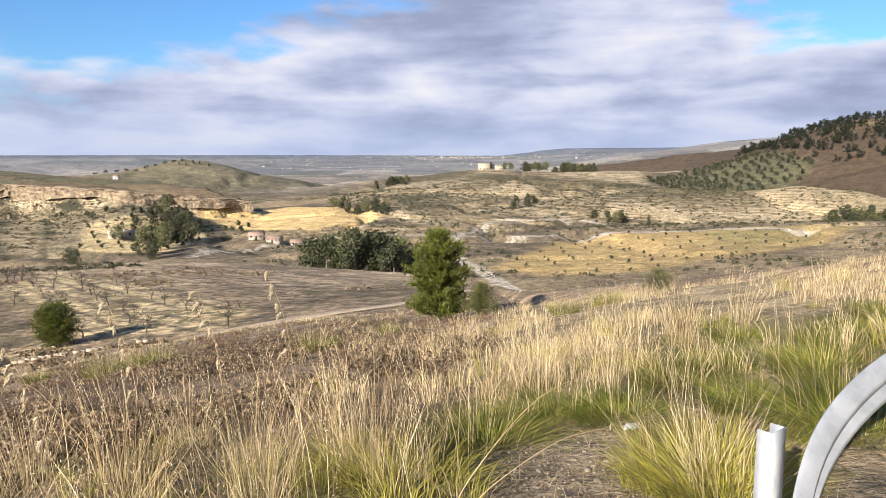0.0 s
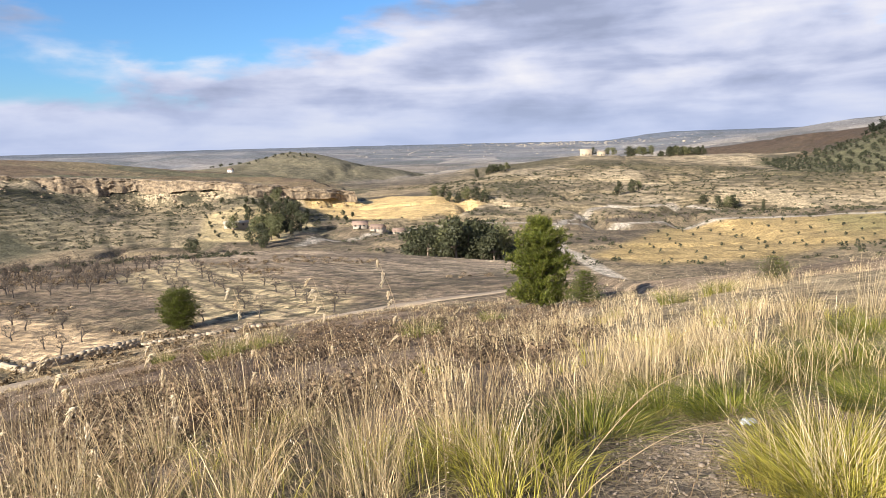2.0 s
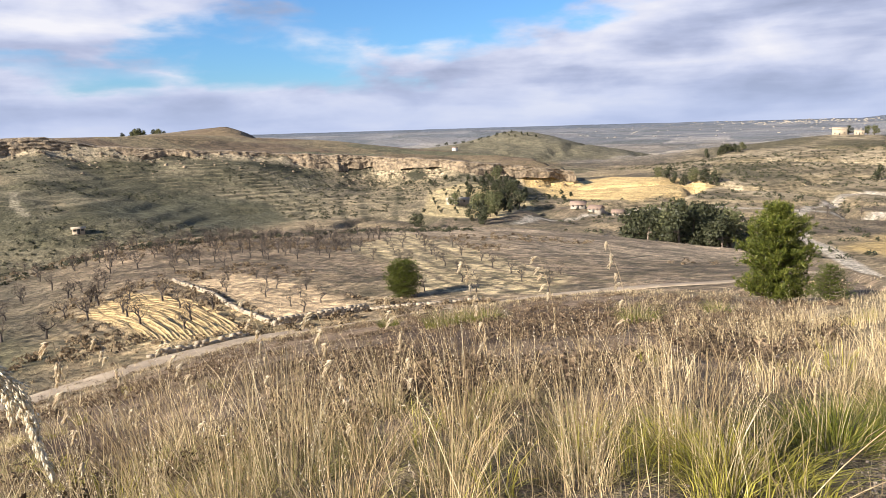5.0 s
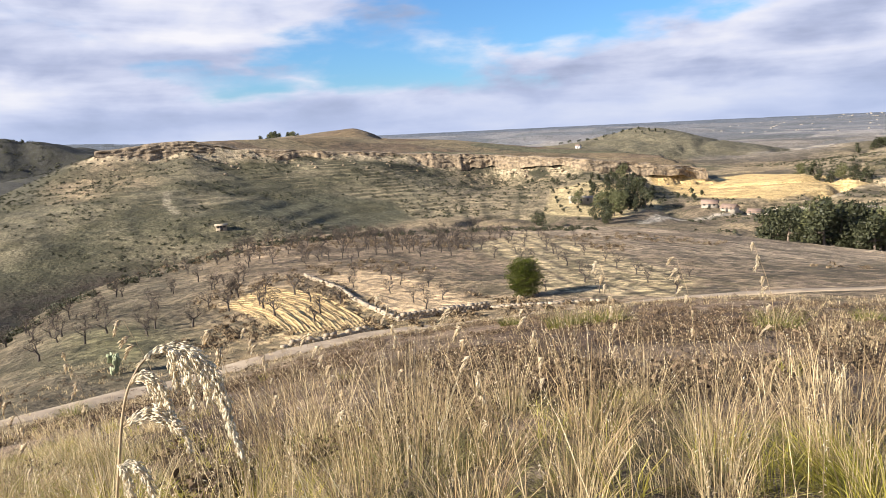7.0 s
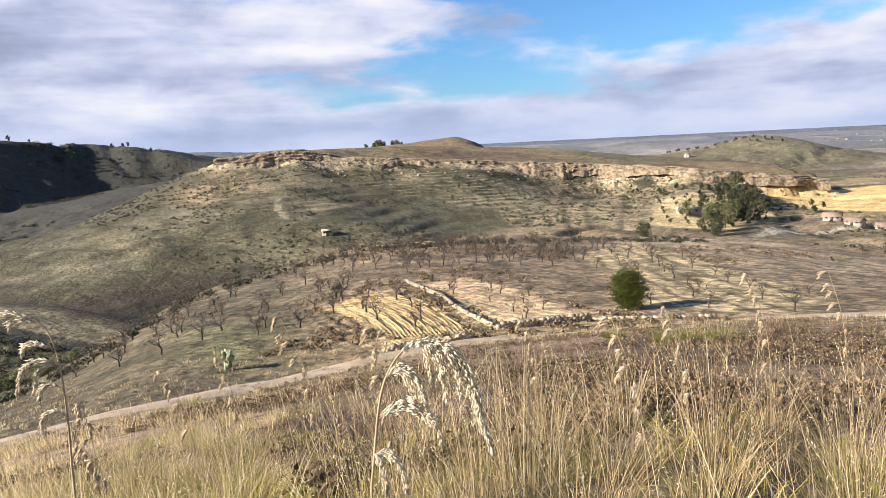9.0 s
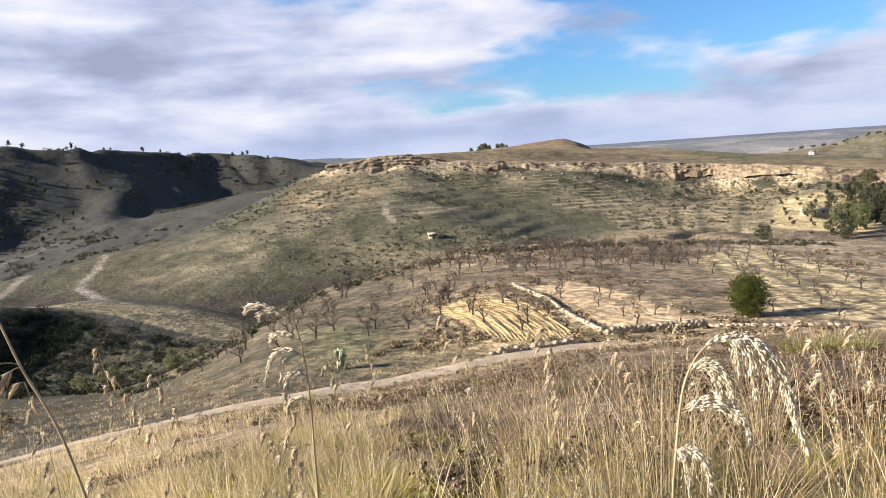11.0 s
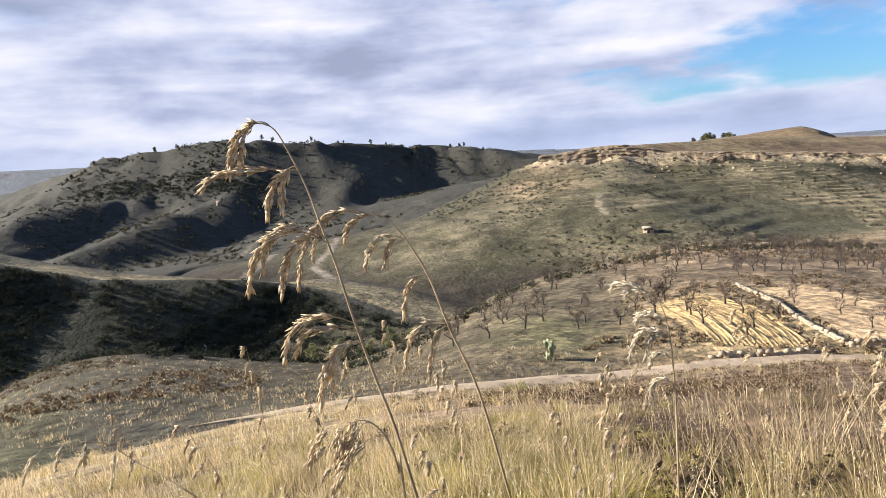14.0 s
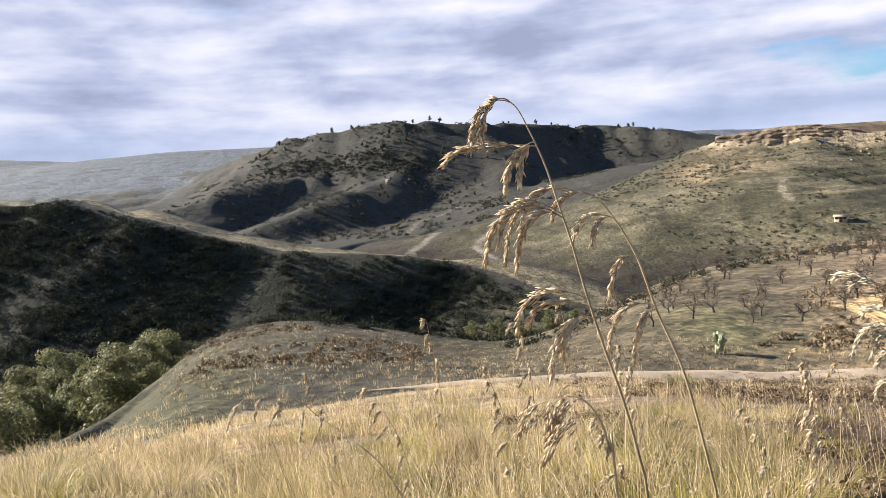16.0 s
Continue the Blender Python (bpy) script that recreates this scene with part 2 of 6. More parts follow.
def mesa(x, y):
    """A table mountain with a rock face round its rim over an even slope."""
    best, height, _ = to_line(x, y, MESA + MESA[:1])
    out = np.where(inside(x, y, MESA), -best, best)
    broken = 3.5 * hash_noise(x, y, 16.0, 5) + 2 * hash_noise(x, y, 6.0, 8)
    rock = 9.5 * (0.6 * smoothstep(0.0, 3.0, out + broken) + 0.4 * smoothstep(6.0, 9.0, out + broken)) * (0.7 + 0.5 * hash_noise(x, y, 60.0, 9))
    steep = 0.165 + 0.2 * smoothstep(330, 400, -x)
    z = height - rock - steep * np.maximum(out, 0) + 0.004 * np.maximum(-out, 0)
    tilled = smoothstep(0.8, 1.25, ((x + 252) / 26) ** 2 + ((y - 205) / 42) ** 2)
    stepped = smoothstep(14, 26, out) * smoothstep(-322, -296, x) * smoothstep(-185, -215, x) * smoothstep(150, 180, y) * tilled
    t = z / 2.3 + 0.3 * hash_noise(x, y, 34.0, 12) + 0.08 * hash_noise(x, y, 9.0, 13)
    return z + 0.45 * stepped * (np.floor(t) + smoothstep(0.62, 1.0, t % 1) - t)


def home_slope(x, y):
    """The hillside under the road, and the shelf of fields below it."""
    d, az = np.hypot(x, y), np.degrees(np.arctan2(-x, y))

    def at(table, n):
        return sum(np.interp(az + turn, table[:, 0], table[:, n]) for turn in (-2.5, -1, 0, 1, 2.5)) / 5

    d1, z1 = (at(UPPER, n) for n in (1, 2))
    d2, z2, fall = (at(SHELF, n) for n in (1, 2, 3))
    upper = z1 * (np.sqrt(d * d + 4) - 2) / (np.sqrt(d1 * d1 + 4) - 2)
    below = z1 + (z2 - z1) * (d - d1) / (d2 - d1)
    round_off = 9.0
    beyond = z2 - fall * (np.sqrt(np.maximum(d - d2, 0) ** 2 + round_off**2) - round_off)
    return np.where(d < d1, upper, np.where(d < d2, below, beyond))


def land(x, y):
    """The height of the ground."""
    x, y = np.asarray(x, float), np.asarray(y, float)
    d = np.hypot(x, y)
    weight, floor = 0.0, 0.0
    for fx, fy, fz in FLOOR:
        w = 1 / ((x - fx) ** 2 + (y - fy) ** 2 + 35.0**2) ** 1.7
        weight, floor = weight + w, floor + w * fz
    z = floor / weight + np.clip(d - 2500, 0, 2300) * 0.018 + fractal(x, y, 260.0, 3, 3) * 4 * smoothstep(300, 900, d)
    for shape in RIDGES.values():
        z = soft_max(z, ridge(x, y, *shape), 10.0)
    z = soft_max(z, mesa(x, y), 4.0)
    table = mesa(x, y)
    wash = 1 - np.abs(hash_noise(x, y, 62.0, 61) + 0.4 * hash_noise(x, y, 24.0, 62))
    wash = smoothstep(0.7, 1.0, wash) * smoothstep(-680, -500, x) * smoothstep(160, 330, d) * smoothstep(2600, 1200, d)
    z = z - wash * (4.0 - 3.2 * smoothstep(-6, -1, table - z))
    level = z / 2.6
    step = 2.6 * (np.floor(level) + smoothstep(0.25, 0.75, level - np.floor(level)))
    z = z + (step - z) * 0.4 * smoothstep(3.0, 0.5, np.abs(z - table)) * smoothstep(400, 330, -x)
    # gullies down the western hills
    rib = 1 - np.abs(hash_noise(0.35 * x - 0.2 * y, x * 0.25 + y, 60.0, 63) + 0.4 * hash_noise(0.5 * x, y, 26.0, 64))
    worn = smoothstep(-560, -700, x) * smoothstep(-1500, -1100, x) * smoothstep(-50, -5, z + 30)
    z = z - worn * 4.5 * smoothstep(0.5, 1.0, rib)
    home = home_slope(x, y)
    z = soft_max(z, home, 4.0)
    z = z + fractal(x, y, 70.0, 11, 4) * 1.1 * smoothstep(70, 400, d) * (1 - 0.6 * smoothstep(-5, 0, table - z)) + fractal(x, y, 9.0, 21, 3) * 0.10 * smoothstep(3, 14, d)
    tilled = 1 - smoothstep(8.0, 10.0, np.hypot((x + 50) / 1.25, y - 42))
    z = z + 0.075 * tilled * np.sin((x * 0.45 + y * 0.9) * 2 * np.pi / 1.15 + 1.5 * hash_noise(x, y, 6.0, 71))
    return z


# ---- land cover ----
YELLOW_FIELD = [(-150, 412), (-118, 372), (-95, 354), (-70, 350), (-50, 372), (-34, 412), (-66, 462), (-112, 490), (-134, 440)]
STRIPED_FIELD = [(-63, 91), (-70, 123), (-45, 98), (-20, 69), (-18, 57), (-32, 58), (-46, 77)]
SANDY_FIELD = [(-60, 56), (-60, 63), (-45.5, 58), (-32.5, 50), (-35.5, 42), (-47.5, 49.5)]
TILLED_FIELD = [(-58, 41), (-62, 49), (-52, 48), (-37, 39.5), (-40, 34)]
ORCHARD = [(11, 200), (55, 309), (95, 303), (120, 294), (172, 281), (113, 226), (60, 188), (26, 187)]
OLIVE_GROVE = [(196, 713), (310, 720), (319, 601), (277, 561), (193, 583)]
PALE_SLOPE = [(-258, 358), (-190, 400), (-122, 250), (-167, 222)]
GREEN_PATCH = [(-66, 29), (-61, 34), (-47, 29), (-43, 23), (-52, 22)]
CITRUS_FIELD = [(-152, 282), (-172, 330), (-162, 348), (-131, 360), (-114, 330), (-108, 272)]
ROAD = [(30, 92, 0), (12, 76, 0), (-4, 62.4, 0), (-19.4, 54.6, 0), (-34.7, 37.1, 0), (-37, 25.9, 0), (-37.5, 18.6, 0), (-37.4, 6.2, 0), (-37.2, -2.2, 0)]
LANE = [(-96, 258, 0), (-98, 283, 0), (-85, 295, 0), (-68, 307, 0), (-30, 318, 0), (20, 300, 0), (64, 312, 0), (96, 304, 0), (137, 280, 0), (174, 278, 0), (230, 270, 0)]
HILL_TRACK = [(-2, 262, 0), (8.5, 321, 0), (22, 380, 0), (36, 405, 0), (52, 401, 0), (71, 404, 0), (90, 380, 0)]
SIDE_TRACK = [(-3, 262, 0), (0, 249, 0), (7, 214, 0), (12, 188, 0), (20, 150, 0), (24, 110, 0)]
VALLEY_TRACK = [(-254, -4, 0), (-376, 48, 0), (-440, 80, 0), (-520, 60, 0), (-565, 24, 0), (-640, 40, 0), (-720, 90, 0)]
FOOT_TRACK = [(-214, 34, 0), (-240, 50, 0), (-293, 42, 0), (-330, 60, 0), (-380, 50, 0)]
TIP = [(-390, 212), (-366, 168), (-330, 150), (-308, 160), (-312, 186), (-345, 200)]
MESA_FIELD = [(-240, 153), (-259, 192), (-256, 246), (-226, 264), (-163, 225), (-201, 220), (-229, 180)]
SCAR = [(-990, 160), (-960, 100), (-880, 95), (-730, 105), (-715, 125), (-800, 165), (-900, 175)]
GULLIES = [[(-300, 129, 0), (-275, 118, 0), (-250, 108, 0)], [(-288, 166, 0), (-270, 150, 0), (-247, 138, 0)], [(-246, 362, 0), (-219, 311, 0), (-175, 254, 0)], [(-229, 360, 0), (-198, 302, 0), (-169, 262, 0)], [(-203, 354, 0), (-175, 300, 0), (-148, 248, 0)]]


def blend(a, b, f):
    return a + (np.asarray(b) - a) * f[..., None]


def within(x, y, outline, soft):
    best, _, _ = to_line(x, y, [(*p, 0) for p in outline + outline[:1]])
    return smoothstep(-soft, soft, np.where(inside(x, y, outline), best, -best))


def along(x, y, line, width, soft):
    return 1 - smoothstep(width, width + soft, to_line(x, y, line)[0])


def patchwork(x, y, size, seed):
    """A random number for each of a patchwork of fields."""
    warp = 0.35 * size
    x, y = x + warp * hash_noise(x, y, size * 1.4, seed), y + warp * hash_noise(x, y, size * 1.4, seed + 3)
    i, j = np.floor(x / size), np.floor(y / (size * 0.7))
    h = np.sin(i * 91.7 + j * 47.3 + seed) * 43758.5453
    return h - np.floor(h)


def land_cover(x, y, z):
    """The colour of the ground, with far haze and some shade put into it, and how much low scrub grows on it."""
    d, az = np.hypot(x, y), np.degrees(np.arctan2(-x, y))
    n1, n2, n3 = fractal(x, y, 90.0, 31), fractal(x, y, 22.0, 41), fractal(x, y, 5.0, 51, 3)
    heights = [ridge(x, y, *shape) for shape in RIDGES.values()]
    names = list(RIDGES)
    top = np.max(heights, 0)
    table, home = mesa(x, y), home_slope(x, y)
    edge = to_line(x, y, MESA + MESA[:1])[0]
    on_mesa = smoothstep(-3, 2, table - np.maximum(np.maximum(top, home), z - 1.5))
    plateau = inside(x, y, MESA)

    def on(*some):
        mine = np.max([heights[names.index(s)] for s in some], 0)
        rest = np.maximum(np.max([h for h, s in zip(heights, names) if s not in some], 0), np.maximum(table, home))
        return smoothstep(-4, 2, mine - np.maximum(rest, z - 4))

    colour = blend(np.array((0.30, 0.225, 0.135)) + np.zeros((*x.shape, 3)), (0.16, 0.12, 0.08), smoothstep(-0.3, 0.5, n1 + 0.5 * n2))
    scrub = 0.6 + 0.35 * n1
    # distance: a patchwork of pale and dark fields
    p = patchwork(x, y, 170.0, 4.0)
    far = smoothstep(560, 900, d)
    tone = np.choose((p * 5).astype(int).clip(0, 4), [0, 1, 2, 3, 4])
    fields = np.array([(0.3, 0.255, 0.21), (0.17, 0.155, 0.14), (0.23, 0.215, 0.2), (0.1, 0.1, 0.085), (0.46, 0.39, 0.31)])[tone]
    colour = blend(colour, fields, 0.85 * far)
    # air haze laid into the colour: greyer, then bluer with distance
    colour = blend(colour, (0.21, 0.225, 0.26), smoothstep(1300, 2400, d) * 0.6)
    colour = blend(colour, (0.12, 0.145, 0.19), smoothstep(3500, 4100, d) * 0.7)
    # western hills, with the cloud shade over them put into a dark base colour
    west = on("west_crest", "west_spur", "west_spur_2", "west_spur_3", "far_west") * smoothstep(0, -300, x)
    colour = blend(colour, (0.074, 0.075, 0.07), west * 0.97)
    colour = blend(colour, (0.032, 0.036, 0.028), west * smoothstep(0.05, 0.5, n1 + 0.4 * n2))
    # the farthest western ridge carries its blue haze as colour
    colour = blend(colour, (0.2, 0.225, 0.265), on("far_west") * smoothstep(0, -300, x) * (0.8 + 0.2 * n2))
    colour = blend(colour, (0.085, 0.075, 0.06), west * smoothstep(0.45, 0.8, -n1 - 0.3 * n2) * 0.8)
    ribs = np.sin((x * 0.35 + y * 0.94) / 5.0 + 3 * n2)
    colour = blend(colour, (0.2, 0.175, 0.14), within(x, y, SCAR, 14) * np.clip(0.55 + 0.45 * ribs, 0, 1))
    bald = west * smoothstep(-0.15, 0.35, n2 + 0.3 * n1 + 0.4 * n3) * smoothstep(-930, -1000, x) * smoothstep(-1260, -1180, x) * smoothstep(-30, -70, y)
    colour = blend(colour, (0.135, 0.112, 0.09), bald)
    # the valley below them, darkened the same way for its shade
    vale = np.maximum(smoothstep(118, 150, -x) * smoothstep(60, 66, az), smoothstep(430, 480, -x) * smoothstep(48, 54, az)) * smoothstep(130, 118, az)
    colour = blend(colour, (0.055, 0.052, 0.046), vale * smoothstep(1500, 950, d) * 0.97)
    # haze again, tinted into the low western ground past 1150 m
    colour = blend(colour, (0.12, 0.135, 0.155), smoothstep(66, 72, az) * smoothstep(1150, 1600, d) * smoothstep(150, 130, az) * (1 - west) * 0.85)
    # table mountain
    colour = blend(colour, (0.215, 0.18, 0.11), on_mesa * 0.95 * np.maximum(smoothstep(-540, -430, x), az < 56))
    # western flank: olive ground, toned down for cloud shade
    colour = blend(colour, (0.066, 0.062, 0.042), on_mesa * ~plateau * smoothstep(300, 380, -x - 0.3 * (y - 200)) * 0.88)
    colour = blend(colour, (0.085, 0.08, 0.045), on_mesa * smoothstep(0.0, 0.6, n1 + 0.3 * n2) * 0.75)
    colour = blend(colour, (0.35, 0.27, 0.165), on_mesa * within(x, y, PALE_SLOPE, 12) * 0.85)
    rise = (table / 2.3 + 0.3 * hash_noise(x, y, 34.0, 12) + 0.08 * hash_noise(x, y, 9.0, 13)) % 1
    steps = smoothstep(0.2, 0.4, rise) * smoothstep(1.0, 0.85, rise)
    terrace = on_mesa * ~plateau * smoothstep(12, 30, edge) * smoothstep(-322, -296, x) * smoothstep(150, 180, y)
    colour = blend(colour, (0.08, 0.068, 0.042), terrace * smoothstep(0.55, 0.85, steps) * smoothstep(-0.6, 0.1, n1 + 0.3) * 0.15)
    colour = blend(colour, (0.105, 0.098, 0.06), on_mesa * within(x, y, MESA_FIELD, 4) * 0.95)
    colour = blend(colour, (0.40, 0.33, 0.21), terrace * (1 - within(x, y, MESA_FIELD, 4)) * smoothstep(0.4, 0.15, steps) * smoothstep(-0.2, 0.4, -n1 + n2) * 0.3)
    colour = blend(colour, (0.085, 0.075, 0.042), on_mesa * ~plateau * smoothstep(0.25, 0.6, n2 - 0.2 * n1) * 0.75)
    colour = blend(colour, (0.42, 0.31, 0.185), within(x, y, TIP, 14) * np.clip(1.0 - 1.2 * n2 - 0.6 * n3, 0.2, 1) * ~plateau)
    # dark rock outcrop; its shrubs and shade are one patch of colour
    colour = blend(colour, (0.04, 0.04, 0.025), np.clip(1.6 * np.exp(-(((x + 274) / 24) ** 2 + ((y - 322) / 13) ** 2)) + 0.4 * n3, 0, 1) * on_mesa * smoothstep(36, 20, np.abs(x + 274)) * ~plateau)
    rim = ~plateau * smoothstep(15, 6, edge) * smoothstep(-0.35, 0.2, n2 + 0.3 + 0.3 * n3)
    colour = blend(colour, (0.47, 0.37, 0.235), rim * on_mesa)
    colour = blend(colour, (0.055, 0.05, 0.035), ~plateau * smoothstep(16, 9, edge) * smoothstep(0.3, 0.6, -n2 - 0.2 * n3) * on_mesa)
    q = patchwork(x, y, 75.0, 9.0)
    ploughed = np.array([(0.19, 0.125, 0.075), (0.27, 0.2, 0.11), (0.17, 0.15, 0.08), (0.24, 0.165, 0.09)])[(q * 4).astype(int).clip(0, 3)]
    top_land = smoothstep(-3, 2, np.maximum(table, np.max([heights[names.index("knoll")]], 0)) - np.maximum(home, z - 3)) * (plateau | (heights[names.index("knoll")] > table)) * smoothstep(-560, -500, x) * smoothstep(240, 300, y)
    colour = blend(colour, ploughed, top_land * 0.85)
    cone = on("cone_hill")
    colour = blend(colour, (0.17, 0.145, 0.085), cone * 0.8)
    # eastern hills
    east = on("mid_hill", "terraced_hill", "pale_hill", "ruin_hill") * smoothstep(-110, -40, x)
    colour = blend(colour, (0.215, 0.165, 0.1), east * 0.8)
    colour = blend(colour, (0.11, 0.092, 0.052), east * smoothstep(0.0, 0.5, n1 - 0.3 * n2) * 0.8)
    lines = np.abs(((z + 0.5 * n2) / 1.7) % 1 - 0.5) * 2
    colour = blend(colour, (0.44, 0.34, 0.2), east * smoothstep(0.7, 0.9, lines) * smoothstep(-0.5, 0.1, -n1) * 0.4)
    colour = blend(colour, (0.09, 0.075, 0.045), east * smoothstep(0.35, 0.1, lines) * smoothstep(-0.4, 0.3, -n1) * 0.7)
    colour = blend(colour, (0.43, 0.33, 0.195), on("pale_hill") * 0.75)
    colour = blend(colour, (0.42, 0.33, 0.21), smoothstep(0.35, 0.6, n2 - n1) * east * 0.7)
    wooded = on("wooded_hill")
    colour = blend(colour, (0.085, 0.055, 0.036), wooded * 0.95)
    colour = blend(colour, (0.28, 0.2, 0.11), wooded * smoothstep(0.5, 0.9, n1 + 0.4 * n2) * 0.6)
    colour = blend(colour, (0.115, 0.11, 0.06), within(x, y, OLIVE_GROVE, 6) * 0.9)
    # valley floor: dark ploughed soil, deepened in colour for the shade lying there
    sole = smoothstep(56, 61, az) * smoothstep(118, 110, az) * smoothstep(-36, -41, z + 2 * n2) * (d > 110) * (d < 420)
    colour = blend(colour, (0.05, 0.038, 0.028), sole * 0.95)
    # the dark hill to the west, its scrubby face coloured darker for the shade on it
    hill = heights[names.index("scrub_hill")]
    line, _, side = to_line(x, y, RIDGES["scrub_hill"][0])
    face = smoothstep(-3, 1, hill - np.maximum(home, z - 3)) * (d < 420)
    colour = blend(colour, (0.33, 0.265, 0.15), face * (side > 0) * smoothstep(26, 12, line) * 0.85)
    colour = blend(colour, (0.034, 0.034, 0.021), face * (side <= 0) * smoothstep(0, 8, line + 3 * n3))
    colour = blend(colour, (0.2, 0.165, 0.1), face * (side <= 0) * smoothstep(0.5, 0.95, n2 + 0.4 * n3) * smoothstep(-60, 10, y) * 0.5)
    # the shelf of fields and the slope under the road
    d1, d2 = np.interp(az, UPPER[:, 0], UPPER[:, 1]), np.interp(az, SHELF[:, 0], SHELF[:, 1])
    shelf = smoothstep(-2, 1, home - z + 1.5) * (d > d1 - 1) * (d < d2 + 60)
    colour = blend(colour, (0.34, 0.245, 0.155), shelf * 0.95)
    colour = blend(colour, (0.48, 0.355, 0.23), shelf * smoothstep(80, 110, d) * smoothstep(36, 28, az) * 0.85)
    colour = blend(colour, (0.11, 0.08, 0.055), shelf * smoothstep(-0.1, 0.5, n2 + 0.4 * n3) * 0.5)
    furrow = (x * 0.75 + y * 0.66 + 0.8 * n2) / 2.7
    stripe = np.abs(furrow % 1 - 0.5) * 2
    colour = blend(colour, (0.15, 0.115, 0.08), shelf * (az < 32) * (az > 2) * smoothstep(0.5, 0.85, stripe) * smoothstep(-0.6, 0.2, n1 + 0.2) * 0.15)
    colour = blend(colour, (0.48, 0.36, 0.21), shelf * (az < 36) * (az > 4) * smoothstep(0.35, 0.1, stripe) * smoothstep(-0.3, 0.3, n1 - 0.4 * n2) * 0.3)
    # olive-brown western end, partly darkened to stand in for passing cloud shade
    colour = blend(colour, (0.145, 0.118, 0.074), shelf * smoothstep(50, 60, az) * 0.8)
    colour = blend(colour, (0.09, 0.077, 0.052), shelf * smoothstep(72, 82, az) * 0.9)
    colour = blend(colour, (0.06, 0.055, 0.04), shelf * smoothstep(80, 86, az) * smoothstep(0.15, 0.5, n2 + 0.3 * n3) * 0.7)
    colour = blend(colour, (0.11, 0.105, 0.045), shelf * smoothstep(99, 104, az) * smoothstep(-0.1, 0.5, n2) * 0.5)
    own = (d <= d1) * 1.0
    colour = blend(colour, (0.235, 0.165, 0.108), own)
    colour = blend(colour, (0.12, 0.08, 0.053), own * smoothstep(0.0, 0.45, n3 + 0.4 * n2))
    dry = np.clip(smoothstep(4, -6, az) + smoothstep(66, 84, az), 0, 1)
    colour = blend(colour, (0.34, 0.26, 0.15), own * dry * smoothstep(-0.7, 0.2, n2 + 0.5 * n3) * 0.8)
    colour = blend(colour, (0.4, 0.31, 0.18), own * smoothstep(0.7, 0.95, d / d1) * 0.6)
    colour = blend(colour, (0.25, 0.2, 0.14), own * smoothstep(7.0, 3.0, d) * 0.7)
    gold = np.exp(-(((az - 45) / 11) ** 2 + ((d - 60) / 17) ** 2)) * shelf
    colour = blend(colour, (0.5, 0.365, 0.19), np.clip(1.3 * gold * (1 - 0.8 * smoothstep(0.2, 0.7, n2 + 0.4 * n3)), 0, 1) * 0.85)
    # fields
    colour = blend(colour, (0.62, 0.43, 0.19), within(x, y, YELLOW_FIELD, 3))
    striped = within(x, y, STRIPED_FIELD, 1.5)
    colour = blend(colour, (0.6, 0.455, 0.25), striped * (0.6 + 0.4 * smoothstep(0.7, 0.4, stripe)))
    colour = blend(colour, (0.15, 0.11, 0.07), striped * smoothstep(0.78, 0.95, stripe + 0.12 * n3) * 0.8)
    colour = blend(colour, (0.58, 0.41, 0.235), within(x, y, SANDY_FIELD, 0.7))
    colour = blend(colour, (0.46, 0.325, 0.15), within(x, y, TILLED_FIELD, 0.8))
    colour = blend(colour, (0.42, 0.295, 0.125), within(x, y, ORCHARD, 5) * 0.9)
    colour = blend(colour, (0.17, 0.175, 0.07), within(x, y, ORCHARD, 5) * smoothstep(0.1, 0.7, n1) * 0.5)
    colour = blend(colour, (0.16, 0.155, 0.065), within(x, y, GREEN_PATCH, 4) * 0.5)
    colour = blend(colour, (0.5, 0.385, 0.2), within(x, y, CITRUS_FIELD, 2) * 0.9)
    for line, width, tone in ((LANE, 2.0, 0.46), (HILL_TRACK, 1.8, 0.48), (SIDE_TRACK, 1.6, 0.5), (VALLEY_TRACK, 1.5, 0.2), (FOOT_TRACK, 1.2, 0.25)):
        colour = blend(colour, (tone, tone * 0.85, tone * 0.66), along(x, y, line, width, 1.2))
    colour = blend(colour, (0.36, 0.3, 0.2), along(x, y, [(-291, 181, 0), (-272, 168, 0), (-254, 161, 0)], 0.7, 1.5) * 0.8)
    for line in GULLIES:
        colour = blend(colour, (0.06, 0.055, 0.035), along(x, y, [(a + 0.0, b, c) for a, b, c in line], 0.7, 2.0) * 0.65)
    scrub = np.clip(scrub + 0.4 * west - 0.1 * on_mesa, 0, 1)
    for f in (YELLOW_FIELD, SANDY_FIELD, TILLED_FIELD, ORCHARD, CITRUS_FIELD):
        scrub = scrub * (1 - within(x, y, f, 2))
    scrub = scrub * smoothstep(30, 60, d)
    walls = np.clip(terrace * (1 - within(x, y, MESA_FIELD, 4)) + 0.9 * east * (1 - within(x, y, ORCHARD, 5)) + on_mesa * within(x, y, PALE_SLOPE, 12), 0, 1) * smoothstep(0.5, 0.1, n1 - 0.4 * n2)
    return np.concatenate([np.clip(colour, 0.01, 0.7), scrub[..., None]], -1), walls


# ---- materials ----
def shader(name, build, **settings):
    m = bpy.data.materials.new(name)
    m.use_nodes = True
    n = Nodes(m.node_tree)
    n.add("ShaderNodeOutputMaterial", build(n))
    return m


